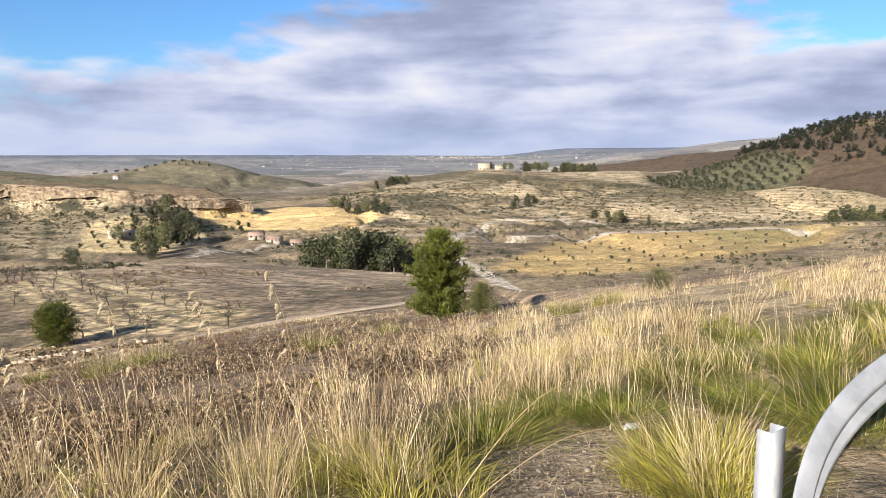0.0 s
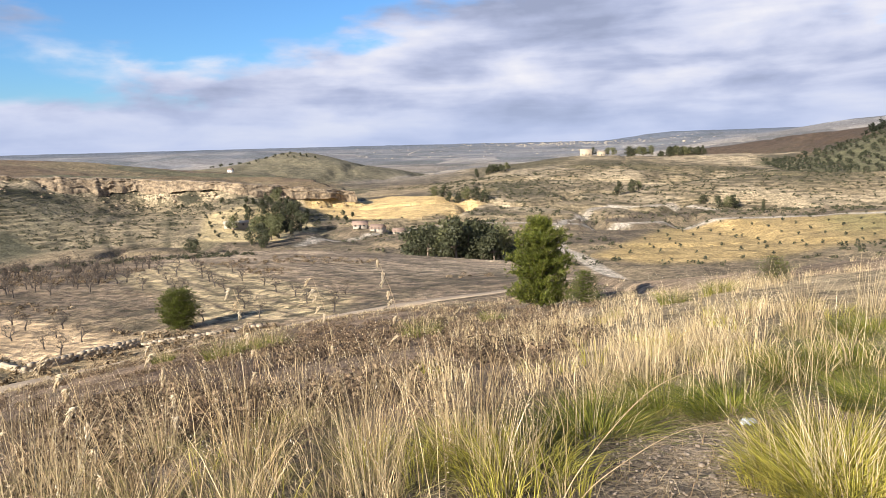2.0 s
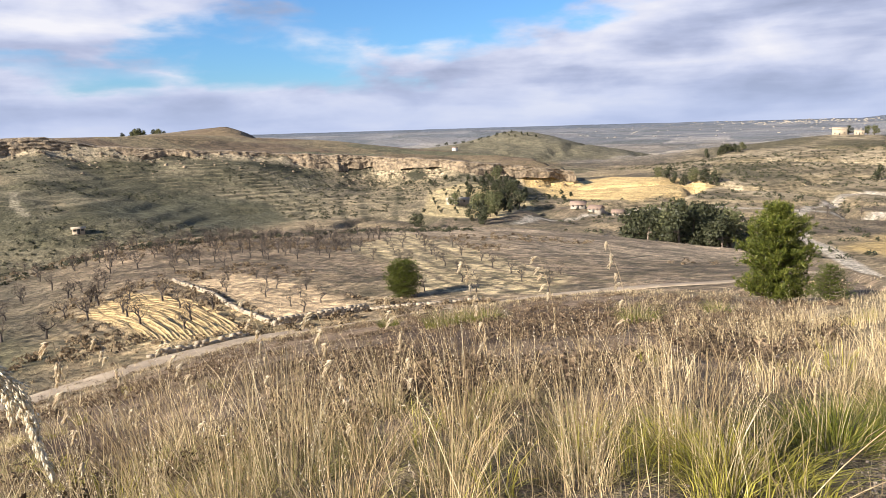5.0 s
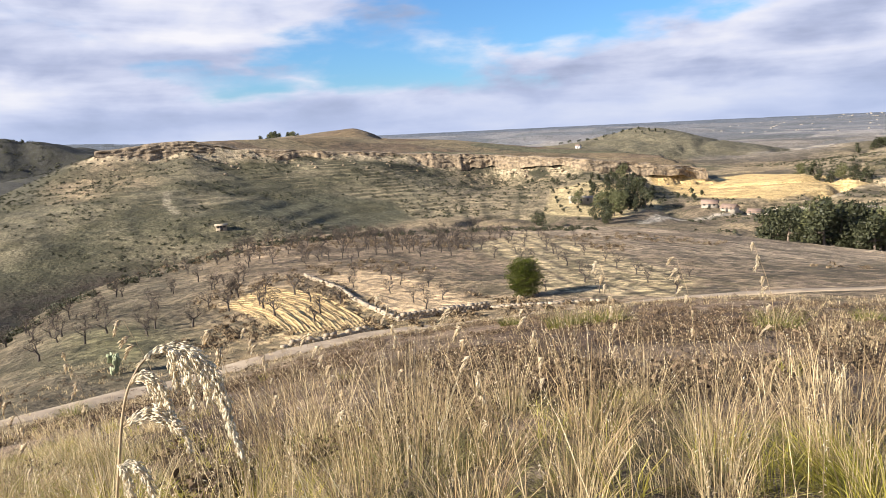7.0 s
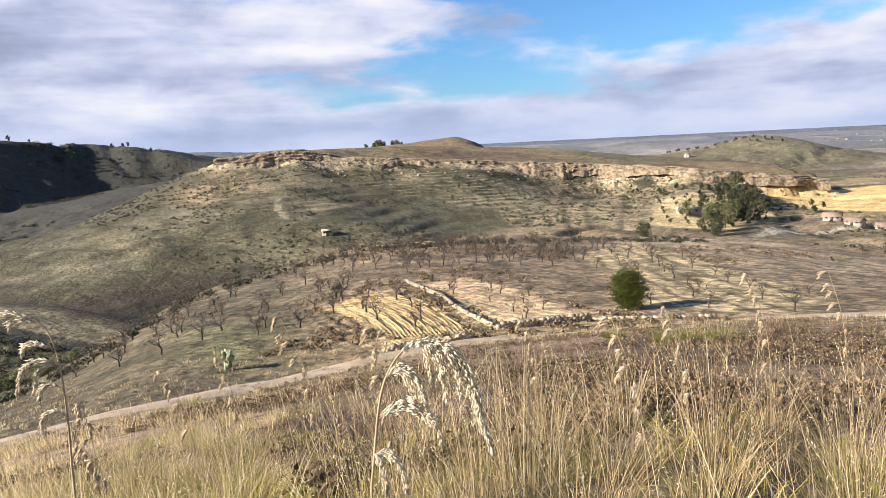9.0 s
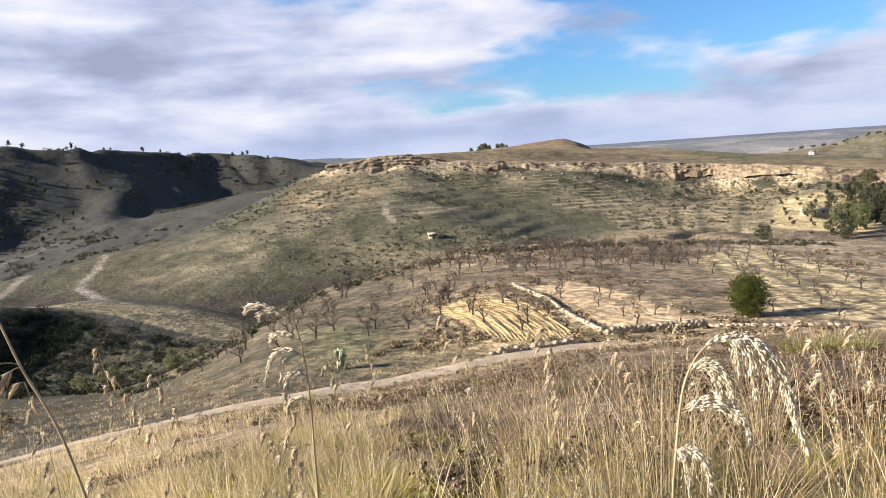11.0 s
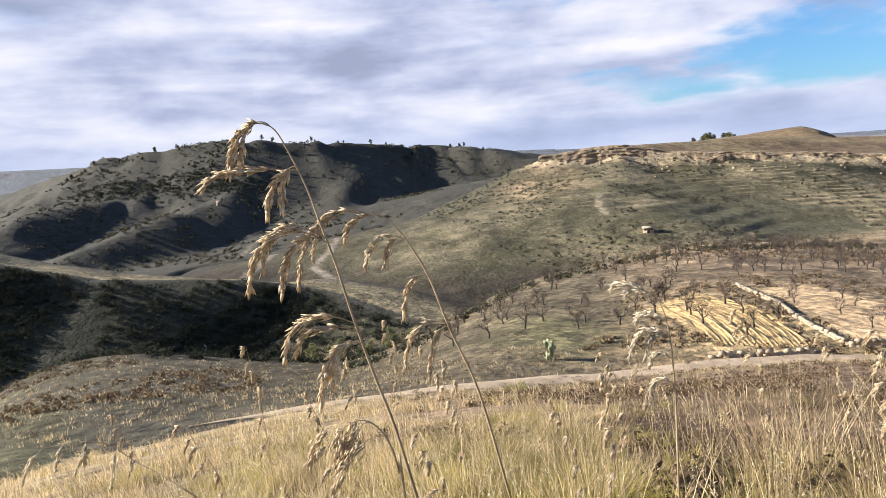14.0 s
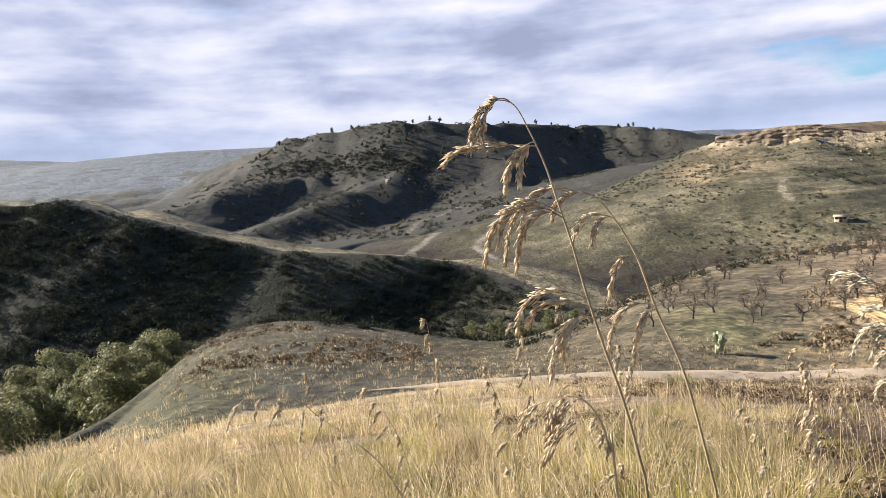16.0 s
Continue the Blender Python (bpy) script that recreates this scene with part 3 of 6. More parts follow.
def ground_shader(n):
    at = n.add("ShaderNodeNewGeometry").outputs["Position"]
    cover = n.add("ShaderNodeAttribute", attribute_name="cover")
    low = n.range(n.noise(at, 0.16, 6, 0.65), 0.3, 0.7, 0.64, 1.2)
    mid = n.range(n.noise(at, 1.1, 6, 0.65), 0.28, 0.72, 0.5, 1.45)
    fine = n.range(n.noise(at, 14.0, 5, 0.7), 0.3, 0.7, 0.55, 1.4)
    tone = n.math("MULTIPLY", n.math("MULTIPLY", low, mid), fine)
    colour = n.mix(1.0, cover.outputs["Color"], n.add("ShaderNodeCombineXYZ", tone, tone, tone), "MULTIPLY")
    bush = n.math("MAXIMUM", n.range(n.noise(at, 0.42, 4, 0.7, 0.4), 0.5, 0.57), n.math("MULTIPLY", n.range(n.noise(at, 0.1, 6, 0.72, 0.5), 0.5, 0.6), 0.8))
    bush = n.math("MULTIPLY", n.math("MULTIPLY", bush, cover.outputs["Alpha"]), 0.85)
    colour = n.mix(bush, colour, (0.045, 0.043, 0.025, 1))
    high = n.add("ShaderNodeSeparateXYZ", at).outputs["Z"]
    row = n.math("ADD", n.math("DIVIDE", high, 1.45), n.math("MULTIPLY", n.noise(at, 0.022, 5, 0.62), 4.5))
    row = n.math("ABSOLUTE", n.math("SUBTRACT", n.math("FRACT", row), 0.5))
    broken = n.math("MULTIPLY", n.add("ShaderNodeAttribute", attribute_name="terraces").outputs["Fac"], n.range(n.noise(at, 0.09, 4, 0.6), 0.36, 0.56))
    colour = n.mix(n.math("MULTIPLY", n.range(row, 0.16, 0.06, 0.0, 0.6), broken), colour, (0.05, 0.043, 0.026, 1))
    colour = n.mix(n.math("MULTIPLY", n.range(row, 0.34, 0.46, 0.0, 0.38), broken), colour, (0.5, 0.385, 0.23, 1))
    swell = n.add("ShaderNodeBump", 0.6, 4.0, Height=n.noise(at, 0.07, 5, 0.6))
    rough = n.add("ShaderNodeBump", 0.7, 0.12, Height=n.noise(at, 7.0, 6, 0.7), Normal=swell)
    rough = n.add("ShaderNodeBump", 0.8, 0.6, Height=n.noise(at, 0.7, 6, 0.65), Normal=rough)
    return n.add("ShaderNodeBsdfPrincipled", colour, Roughness=0.95, Normal=rough, **{"Specular IOR Level": 0.15})


def plant(name, dark, light, through_light=0.3, gloss=0.6, tips=None, patchy=0.5):
    """Leaves or blades, each of its own shade, with some light passing through."""
    def build(n):
        geo = n.add("ShaderNodeNewGeometry")
        own = n.add("ShaderNodeObjectInfo").outputs["Random"]
        f = n.math("ADD", n.math("MULTIPLY", geo.outputs["Random Per Island"], 0.8), n.math("MULTIPLY", own, 0.2))
        stops = [(0.0, dark), (1.0, light)] if tips is None else [(0.0, dark), (0.7, light), (1.0, tips)]
        colour = n.ramp(f, *stops)
        colour = n.mix(0.3, colour, n.ramp(n.noise(geo.outputs["Position"], 3.0, 3), (0.3, 0.35), (0.7, 1.0)), "MULTIPLY")
        colour = n.mix(patchy, colour, n.ramp(n.noise(geo.outputs["Position"], 1.1, 2, 0.4), (0.36, 0.3), (0.6, 1.15)), "MULTIPLY")
        body = n.add("ShaderNodeBsdfPrincipled", colour, Roughness=gloss, **{"Specular IOR Level": 0.25})
        glow = n.add("ShaderNodeBsdfTranslucent", colour)
        return n.add("ShaderNodeMixShader", through_light, body, glow)
    return shader(name, build)


def plain(name, a, b, scale, rough=0.8, metal=0.0, bump=0.3, deep=0.01):
    def build(n):
        at = n.add("ShaderNodeTexCoord").outputs["Object"]
        own = n.add("ShaderNodeObjectInfo").outputs["Random"]
        f = n.noise(at, scale, 6, 0.65)
        colour = n.mix(n.range(f, 0.3, 0.7), (*a, 1), (*b, 1))
        shade = n.range(own, 0, 1, 0.85, 1.12, "LINEAR")
        colour = n.mix(1.0, colour, n.add("ShaderNodeCombineXYZ", shade, shade, shade), "MULTIPLY")
        relief = n.add("ShaderNodeBump", bump, deep, Height=n.noise(at, scale * 3, 5, 0.7))
        return n.add("ShaderNodeBsdfPrincipled", colour, Roughness=n.range(f, 0.2, 0.8, rough * 0.85, min(1, rough * 1.15)), Metallic=metal, Normal=relief)
    return shader(name, build)


GROUND = shader("dry_ground", ground_shader)
GREEN = plant("green_grass", (0.06, 0.075, 0.012), (0.22, 0.225, 0.03), 0.3, 0.45, (0.52, 0.4, 0.12))
LIME = plant("yellow_green_grass", (0.22, 0.215, 0.03), (0.5, 0.43, 0.08), 0.38, 0.5, (0.66, 0.55, 0.18))
BROWN_STRAW = plant("brown_straw", (0.2, 0.13, 0.065), (0.52, 0.38, 0.2), 0.25, 0.55, (0.8, 0.65, 0.4))
STRAW = plant("straw", (0.3, 0.21, 0.11), (0.82, 0.64, 0.36), 0.42, 0.5, (0.92, 0.8, 0.55))
PALE = plant("pale_plume", (0.84, 0.72, 0.52), (0.94, 0.88, 0.72), 0.5, 0.5, None, 0.0)
SEED = plant("seed_heads", (0.58, 0.44, 0.27), (0.84, 0.71, 0.5), 0.45, 0.5, (0.93, 0.86, 0.7), 0.0)
WEED = plant("brown_weeds", (0.075, 0.05, 0.03), (0.23, 0.16, 0.09), 0.2, 0.8, (0.42, 0.32, 0.19))
NEEDLES = plant("pine_needles", (0.022, 0.038, 0.007), (0.12, 0.135, 0.02), 0.22, 0.5, (0.27, 0.26, 0.05))
DARK_LEAF = plant("evergreen_leaves", (0.03, 0.036, 0.017), (0.095, 0.095, 0.046), 0.2, 0.55)
GREY_LEAF = plant("eucalyptus_leaves", (0.1, 0.11, 0.045), (0.27, 0.26, 0.125), 0.5, 0.5)
OLIVE_LEAF = plant("olive_leaves", (0.03, 0.035, 0.018), (0.085, 0.088, 0.048), 0.2, 0.5)
SCRUB = plant("scrub_leaves", (0.03, 0.034, 0.016), (0.1, 0.095, 0.05), 0.15, 0.7)
# darker copy of SCRUB, with the shaded hillside's dimness in its colour
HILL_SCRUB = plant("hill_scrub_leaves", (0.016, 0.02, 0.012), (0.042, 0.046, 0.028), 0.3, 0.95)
HEATH = plant("brown_heath", (0.055, 0.037, 0.024), (0.24, 0.165, 0.1), 0.2, 0.9, (0.42, 0.31, 0.19))
BARK = plain("bark", (0.09, 0.065, 0.045), (0.2, 0.155, 0.115), 6.0, 0.9, 0, 0.7, 0.02)
TWIG = plain("bare_wood", (0.035, 0.026, 0.02), (0.085, 0.065, 0.05), 4.0, 0.9)
STEM = plain("grass_stem", (0.22, 0.15, 0.075), (0.42, 0.31, 0.17), 30.0, 0.6, 0, 0.2, 0.001)
STEEL = plain("galvanised_steel", (0.36, 0.37, 0.37), (0.5, 0.5, 0.495), 9.0, 0.5, 0.45, 0.1, 0.002)
BOLT = plain("bolt_steel", (0.3, 0.29, 0.28), (0.42, 0.4, 0.38), 20.0, 0.5, 0.8)
STONE = plain("pale_stone", (0.24, 0.19, 0.13), (0.45, 0.36, 0.25), 5.0, 0.9, 0, 0.6, 0.02)
PEBBLE = plain("pebble", (0.14, 0.105, 0.075), (0.29, 0.23, 0.17), 12.0, 0.9, 0, 0.5, 0.01)
PLASTER = plain("plaster", (0.25, 0.21, 0.165), (0.37, 0.32, 0.25), 0.8, 0.9)
WHITE = plain("white_plaster", (0.5, 0.49, 0.46), (0.62, 0.6, 0.57), 0.8, 0.85)
TILE = plain("roof_tile", (0.18, 0.12, 0.085), (0.28, 0.19, 0.14), 1.5, 0.85)
DARK = plain("dark_opening", (0.03, 0.03, 0.03), (0.06, 0.055, 0.05), 2.0, 0.5)
DIRT = plain("dirt_road", (0.31, 0.23, 0.15), (0.49, 0.375, 0.25), 0.9, 0.95, 0, 0.6, 0.05)
SOIL = plain("golden_soil", (0.26, 0.175, 0.08), (0.5, 0.345, 0.155), 2.5, 0.95, 0, 0.6, 0.05)
PLASTIC = plain("plastic_litter", (0.3, 0.31, 0.31), (0.5, 0.5, 0.5), 14.0, 0.35)
CLIFF = plain("cliff_rock", (0.09, 0.066, 0.043), (0.43, 0.32, 0.2), 0.55, 0.95, 0, 1.0, 0.7)
CLUMP = plant("greenish_straw", (0.17, 0.15, 0.04), (0.46, 0.39, 0.15), 0.4, 0.5, (0.62, 0.52, 0.26))
TWIGS = plant("fine_twigs", (0.055, 0.042, 0.033), (0.15, 0.115, 0.085), 0.05, 0.9)
CACTUS = plain("cactus_skin", (0.2, 0.23, 0.12), (0.4, 0.42, 0.26), 5.0, 0.6)


# ---- the ground ----
def terrain():
    az = np.concatenate([np.arange(-50, 125, 0.28), np.arange(125, 310, 3.0)])
    r = [0.8]
    while r[-1] < 4800:
        r.append(r[-1] * (1.03 if r[-1] < 22 else 1.0085 if r[-1] < 620 else 1.013))
    r = np.array(r)
    a, d = np.meshgrid(np.radians(az), r, indexing="ij")
    x, y = -np.sin(a) * d, np.cos(a) * d
    z = land(x, y)
    na, nr = a.shape
    verts = np.stack([x, y, z], -1).reshape(-1, 3)
    verts = np.vstack([verts, [(0, 0, float(land(0.0, 0.0)))]])
    i, j = np.meshgrid(np.arange(na), np.arange(nr - 1), indexing="ij")
    i2 = (i + 1) % na
    quads = np.stack([i * nr + j, i * nr + j + 1, i2 * nr + j + 1, i2 * nr + j], -1).reshape(-1, 4)
    ring = np.arange(na)
    tris = np.stack([np.full(na, na * nr), ring * nr, (ring + 1) % na * nr], -1)
    mesh = bpy.data.meshes.new("ground")
    mesh.vertices.add(len(verts))
    mesh.vertices.foreach_set("co", verts.astype(np.float32).ravel())
    loops = np.concatenate([quads.ravel(), tris.ravel()])
    mesh.loops.add(len(loops))
    mesh.loops.foreach_set("vertex_index", loops.astype(np.int32))
    starts = np.concatenate([np.arange(len(quads)) * 4, len(quads) * 4 + np.arange(len(tris)) * 3])
    mesh.polygons.add(len(starts))
    mesh.polygons.foreach_set("loop_start", starts.astype(np.int32))
    mesh.polygons.foreach_set("use_smooth", np.ones(len(starts), bool))
    mesh.update(calc_edges=True)
    cover = mesh.color_attributes.new("cover", "FLOAT_COLOR", "POINT")
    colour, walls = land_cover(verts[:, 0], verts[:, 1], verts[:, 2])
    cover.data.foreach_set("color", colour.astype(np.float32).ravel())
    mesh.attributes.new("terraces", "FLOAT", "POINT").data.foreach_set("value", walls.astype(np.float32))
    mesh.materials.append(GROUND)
    return tagged(new("ground", mesh), "dry hilly ground with grass, fields and scrub", "ground", kind="structure")


terrain()


# ---- building blocks ----
rng = np.random.default_rng(7)


def joined(pieces):
    """One set of vertices, four-sided and three-sided faces from many."""
    verts, quads, tris, n = [], [], [], 0
    for v, q, t in pieces:
        verts.append(v)
        if len(q):
            quads.append(q + n)
        if len(t):
            tris.append(t + n)
        n += len(v)
    none = np.zeros((0, 4), int), np.zeros((0, 3), int)
    return np.concatenate(verts), np.concatenate(quads) if quads else none[0], np.concatenate(tris) if tris else none[1]


def to_mesh(name, shape, material, smooth=False):
    v, q, t = shape
    mesh = bpy.data.meshes.new(name)
    mesh.vertices.add(len(v))
    mesh.vertices.foreach_set("co", np.asarray(v, np.float32).ravel())
    loops = np.concatenate([q.ravel(), t.ravel()]).astype(np.int32)
    mesh.loops.add(len(loops))
    mesh.loops.foreach_set("vertex_index", loops)
    starts = np.concatenate([np.arange(len(q)) * 4, len(q) * 4 + np.arange(len(t)) * 3]).astype(np.int32)
    mesh.polygons.add(len(starts))
    mesh.polygons.foreach_set("loop_start", starts)
    if smooth:
        mesh.polygons.foreach_set("use_smooth", np.ones(len(starts), bool))
    mesh.update(calc_edges=True)
    mesh.materials.append(material)
    return mesh


def part(name, shape, material, parent=None, label="", smooth=False):
    ob = new(name, shape if isinstance(shape, bpy.types.Mesh) else to_mesh(name, shape, material, smooth))
    if parent is not None:
        ob.parent = parent
    return tagged(ob, label)


def thing(name, label, category, x, y, z=None, turn=0.0, size=1.0, group=""):
    """An Empty at the base of a thing."""
    ob = new(name)
    ob.empty_display_size = 0.2
    ob.matrix_basis = pose(x, y, float(land(x, y)) if z is None else z, 0, 0, turn)
    ob.scale = (size, size, size)
    return tagged(ob, label, category, group)


def stuff(name, shape, material, label, category, smooth=False):
    return tagged(part(name, shape, material, None, label, smooth), category=category, kind="stuff")


def blades(base, height, width, lean, sag=0.25):
    """Grass blades: ribbons that rise from base, lean over by lean (x, y) and droop."""
    n = len(base)
    s = np.array([0, 0.4, 0.75, 1.0])
    taper = np.array([1.0, 0.85, 0.55])
    turn = rng.uniform(0, 2 * np.pi, n)
    side = np.stack([np.cos(turn), np.sin(turn), np.zeros(n)], -1) * np.asarray(width)[:, None] / 2
    mid = np.zeros((n, 4, 3))
    mid[:, :, :2] = lean[:, None, :] * (s**1.8)[None, :, None]
    mid[:, :, 2] = height[:, None] * (s - sag * s**3)[None]
    mid += base[:, None, :]
    v = np.empty((n, 7, 3))
    for k in range(3):
        v[:, 2 * k], v[:, 2 * k + 1] = mid[:, k] - side * taper[k], mid[:, k] + side * taper[k]
    v[:, 6] = mid[:, 3]
    o = np.arange(n)[:, None] * 7
    q = np.concatenate([o + [0, 1, 3, 2], o + [2, 3, 5, 4]])
    return v.reshape(-1, 3), q, o + [4, 5, 6]


def spikelets(at, way, length, width):
    """Seed husks: slim four-sided spindles from at along way."""
    n = len(at)
    way = way / (np.linalg.norm(way, axis=1, keepdims=True) + 1e-9)
    ref = np.where(np.abs(way[:, 2:3]) > 0.9, [[1.0, 0, 0]], [[0, 0, 1.0]])
    a = np.cross(way, ref)
    a /= np.linalg.norm(a, axis=1, keepdims=True)
    b = np.cross(way, a)
    length, width = np.broadcast_to(length, n)[:, None], np.broadcast_to(width, n)[:, None]
    mid = at + way * length * 0.4
    v = np.stack([at, mid + a * width / 2, mid + b * width / 3, mid - a * width / 2, mid - b * width / 3, at + way * length], 1)
    o = np.arange(n)[:, None] * 6
    t = np.concatenate([o + f for f in ([0, 1, 2], [0, 2, 3], [0, 3, 4], [0, 4, 1], [5, 2, 1], [5, 3, 2], [5, 4, 3], [5, 1, 4])])
    return v.reshape(-1, 3), np.zeros((0, 4), int), t


def tube(points, radii, sides=6):
    """A round limb along points."""
    p = np.asarray(points, float)
    n = len(p)
    way = np.gradient(p, axis=0)
    way /= np.linalg.norm(way, axis=1, keepdims=True) + 1e-9
    ref = np.array([0, 0, 1.0]) if abs(way[:, 2]).mean() < 0.9 else np.array([1.0, 0, 0])
    a = np.cross(way, ref)
    a /= np.linalg.norm(a, axis=1, keepdims=True) + 1e-9
    b = np.cross(way, a)
    w = np.arange(sides) * 2 * np.pi / sides
    v = p[:, None] + (np.cos(w)[None, :, None] * a[:, None] + np.sin(w)[None, :, None] * b[:, None]) * np.asarray(radii, float)[:, None, None]
    i, j = np.meshgrid(np.arange(n - 1), np.arange(sides), indexing="ij")
    j2 = (j + 1) % sides
    q = np.stack([i * sides + j, i * sides + j2, (i + 1) * sides + j2, (i + 1) * sides + j], -1).reshape(-1, 4)
    return v.reshape(-1, 3), q, np.zeros((0, 3), int)


def leaves(at, out, size, long=1.0):
    """Leaf sprays: kinked four-sided blades at the given places, roughly facing out."""
    n = len(at)
    out = out + rng.normal(0, 0.6, (n, 3))
    out /= np.linalg.norm(out, axis=1, keepdims=True) + 1e-9
    a = np.cross(out, rng.normal(0, 1, (n, 3)))
    a /= np.linalg.norm(a, axis=1, keepdims=True) + 1e-9
    b = np.cross(out, a)
    s = (size * rng.uniform(0.6, 1.3, n))[:, None]
    v = np.stack([at - a * s * long, at - b * s * 0.5 + out * s * 0.25, at + a * s * long, at + b * s * 0.5 + out * s * 0.25], 1)
    o = np.arange(n)[:, None] * 4
    return v.reshape(-1, 3), o + [0, 1, 2, 3], np.zeros((0, 3), int)


def crown(blobs, count, size, long=1.0, fill=0.55):
    """A crown of leaf sprays in an uneven heap of clumps (x, y, z, radius, flatness)."""
    b = np.array(blobs, float)
    pick = rng.choice(len(b), count, p=b[:, 3] ** 2 / (b[:, 3] ** 2).sum())
    way = rng.normal(0, 1, (count, 3))
    way /= np.linalg.norm(way, axis=1, keepdims=True)
    reach = rng.uniform(fill, 1.05, count) ** 0.8
    off = way * (b[pick, 3] * reach)[:, None]
    off[:, 2] *= b[pick, 4]
    return leaves(b[pick, :3] + off, way + [0, 0, 0.3], size, long)


def heap(height, spread, base, clumps, flat=0.8):
    """Clumps for a rounded crown from base up to height."""
    out = []
    for k in range(clumps):
        u = (k + 0.5) / clumps
        z = base + (height - base) * (0.12 + 0.76 * u)
        wide = spread * math.sin(math.pi * (0.18 + 0.74 * u)) ** 0.8
        a = rng.uniform(0, 2 * math.pi)
        r = wide * rng.uniform(0.25, 0.95)
        out.append((r * math.cos(a), r * math.sin(a), z, spread * rng.uniform(0.22, 0.5), flat))
    out.append((0, 0, base + 0.5 * (height - base), spread * 0.5, 1.0))
    return out


def bare_tree(height, depth=4):
    """The limbs of a leafless almond tree."""
    pieces = []

    def grow(p, way, length, thick, level):
        steps = 3
        points = [p]
        for _ in range(steps):
            way = way + rng.normal(0, 0.16, 3) + np.array([0, 0, 0.05])
            way /= np.linalg.norm(way)
            points.append(points[-1] + way * length / steps)
        pieces.append(tube(points, np.linspace(thick, thick * 0.62, steps + 1), 5 if level < 2 else 3))
        if level < depth:
            for k in range(3 if level in (0, 1) else 2):
                a = rng.uniform(0, 2 * np.pi) if level else k * 2.1 + rng.uniform(-0.4, 0.4)
                tilt = rng.uniform(0.45, 0.95)
                turn = np.array([math.cos(a), math.sin(a), 0]) * tilt + way * (1 - 0.3 * tilt)
                turn[2] = max(turn[2], 0.12)
                start = points[-1] if k < 2 else points[-2]
                grow(start, turn / np.linalg.norm(turn), length * rng.uniform(0.6, 0.85), thick * 0.58, level + 1)

    grow(np.zeros(3), np.array([rng.normal(0, 0.12), rng.normal(0, 0.12), 1.0]), height * 0.3, height * 0.044, 0)
    return joined(pieces)


def pine_needles(height, spread, whorls, per, shape):
    """Boughs of a pine and the needle tufts on them."""
    wood, tufts, ways = [], [], []
    for k in range(whorls):
        u = (k + 0.3) / whorls
        z = height * (0.06 + 0.9 * u)
        reach = spread * shape(u)
        for m in range(per):
            a = 2 * math.pi * (m + rng.uniform(-0.3, 0.3)) / per + k * 0.9
            r = reach * rng.uniform(0.65, 1.12)
            rise = r * rng.uniform(0.1, 0.5)
            tip = np.array([math.cos(a) * r, math.sin(a) * r, z + rise])
            root = np.array([0, 0, z])
            mid = (root + tip) / 2 - np.array([0, 0, 0.12 * r])
            wood.append(tube([root, mid, tip], [0.03 * (1 - 0.7 * u) + 0.008, 0.018, 0.006], 4))
            for s in np.linspace(0.28, 1.0, max(4, int(11 * r / spread))):
                p = root * (1 - s) ** 2 + 2 * mid * s * (1 - s) + tip * s * s
                for _ in range(3):
                    q = p + rng.normal(0, 0.085 * spread, 3) * [1, 1, 0.6]
                    tufts.append(q)
                    w = tip - root
                    ways.append(w / np.linalg.norm(w) * 0.6 + np.array([0, 0, 0.75]) + rng.normal(0, 0.3, 3))
    for z in np.linspace(0.9, 1.0, 5):
        tufts.append(np.array([0, 0, height * z])), ways.append(np.array([0, 0, 1.0]))
    at, way = np.array(tufts), np.array(ways)
    way /= np.linalg.norm(way, axis=1, keepdims=True)
    per_tuft = 9
    at, way = np.repeat(at, per_tuft, 0), np.repeat(way, per_tuft, 0)
    spray = way + rng.normal(0, 0.55, way.shape)
    spray /= np.linalg.norm(spray, axis=1, keepdims=True)
    n = len(at)
    long = rng.uniform(0.13, 0.24, n)[:, None] * height / 4.4
    side = np.cross(spray, rng.normal(0, 1, (n, 3)))
    side /= np.linalg.norm(side, axis=1, keepdims=True)
    wide = 0.017 * height / 4.4
    v = np.stack([at - side * wide, at + side * wide, at + spray * long], 1)
    return joined(wood), (v.reshape(-1, 3), np.zeros((0, 4), int), np.arange(n * 3).reshape(-1, 3))


def rock(size, squash=0.7):
    """An angular stone."""
    bm = bmesh.new()
    bmesh.ops.create_icosphere(bm, subdivisions=1, radius=size)
    for v in bm.verts:
        v.co *= rng.uniform(0.72, 1.2)
        v.co.z *= squash
    v = np.array([p.co[:] for p in bm.verts])
    t = np.array([[p.index for p in f.verts] for f in bm.faces])
    bm.free()
    return v, np.zeros((0, 4), int), t


def box(x0, y0, z0, x1, y1, z1):
    v = np.array([(x, y, z) for z in (z0, z1) for x, y in ((x0, y0), (x1, y0), (x1, y1), (x0, y1))], float)
    q = np.array([(3, 2, 1, 0), (4, 5, 6, 7), (0, 1, 5, 4), (1, 2, 6, 5), (2, 3, 7, 6), (3, 0, 4, 7)])
    return v, q, np.zeros((0, 3), int)


def moved(shape, place, turn=0.0, size=1.0):
    v, q, t = shape
    c, s = math.cos(turn), math.sin(turn)
    v = v * size
    return np.stack([v[:, 0] * c - v[:, 1] * s, v[:, 0] * s + v[:, 1] * c, v[:, 2]], -1) + place, q, t


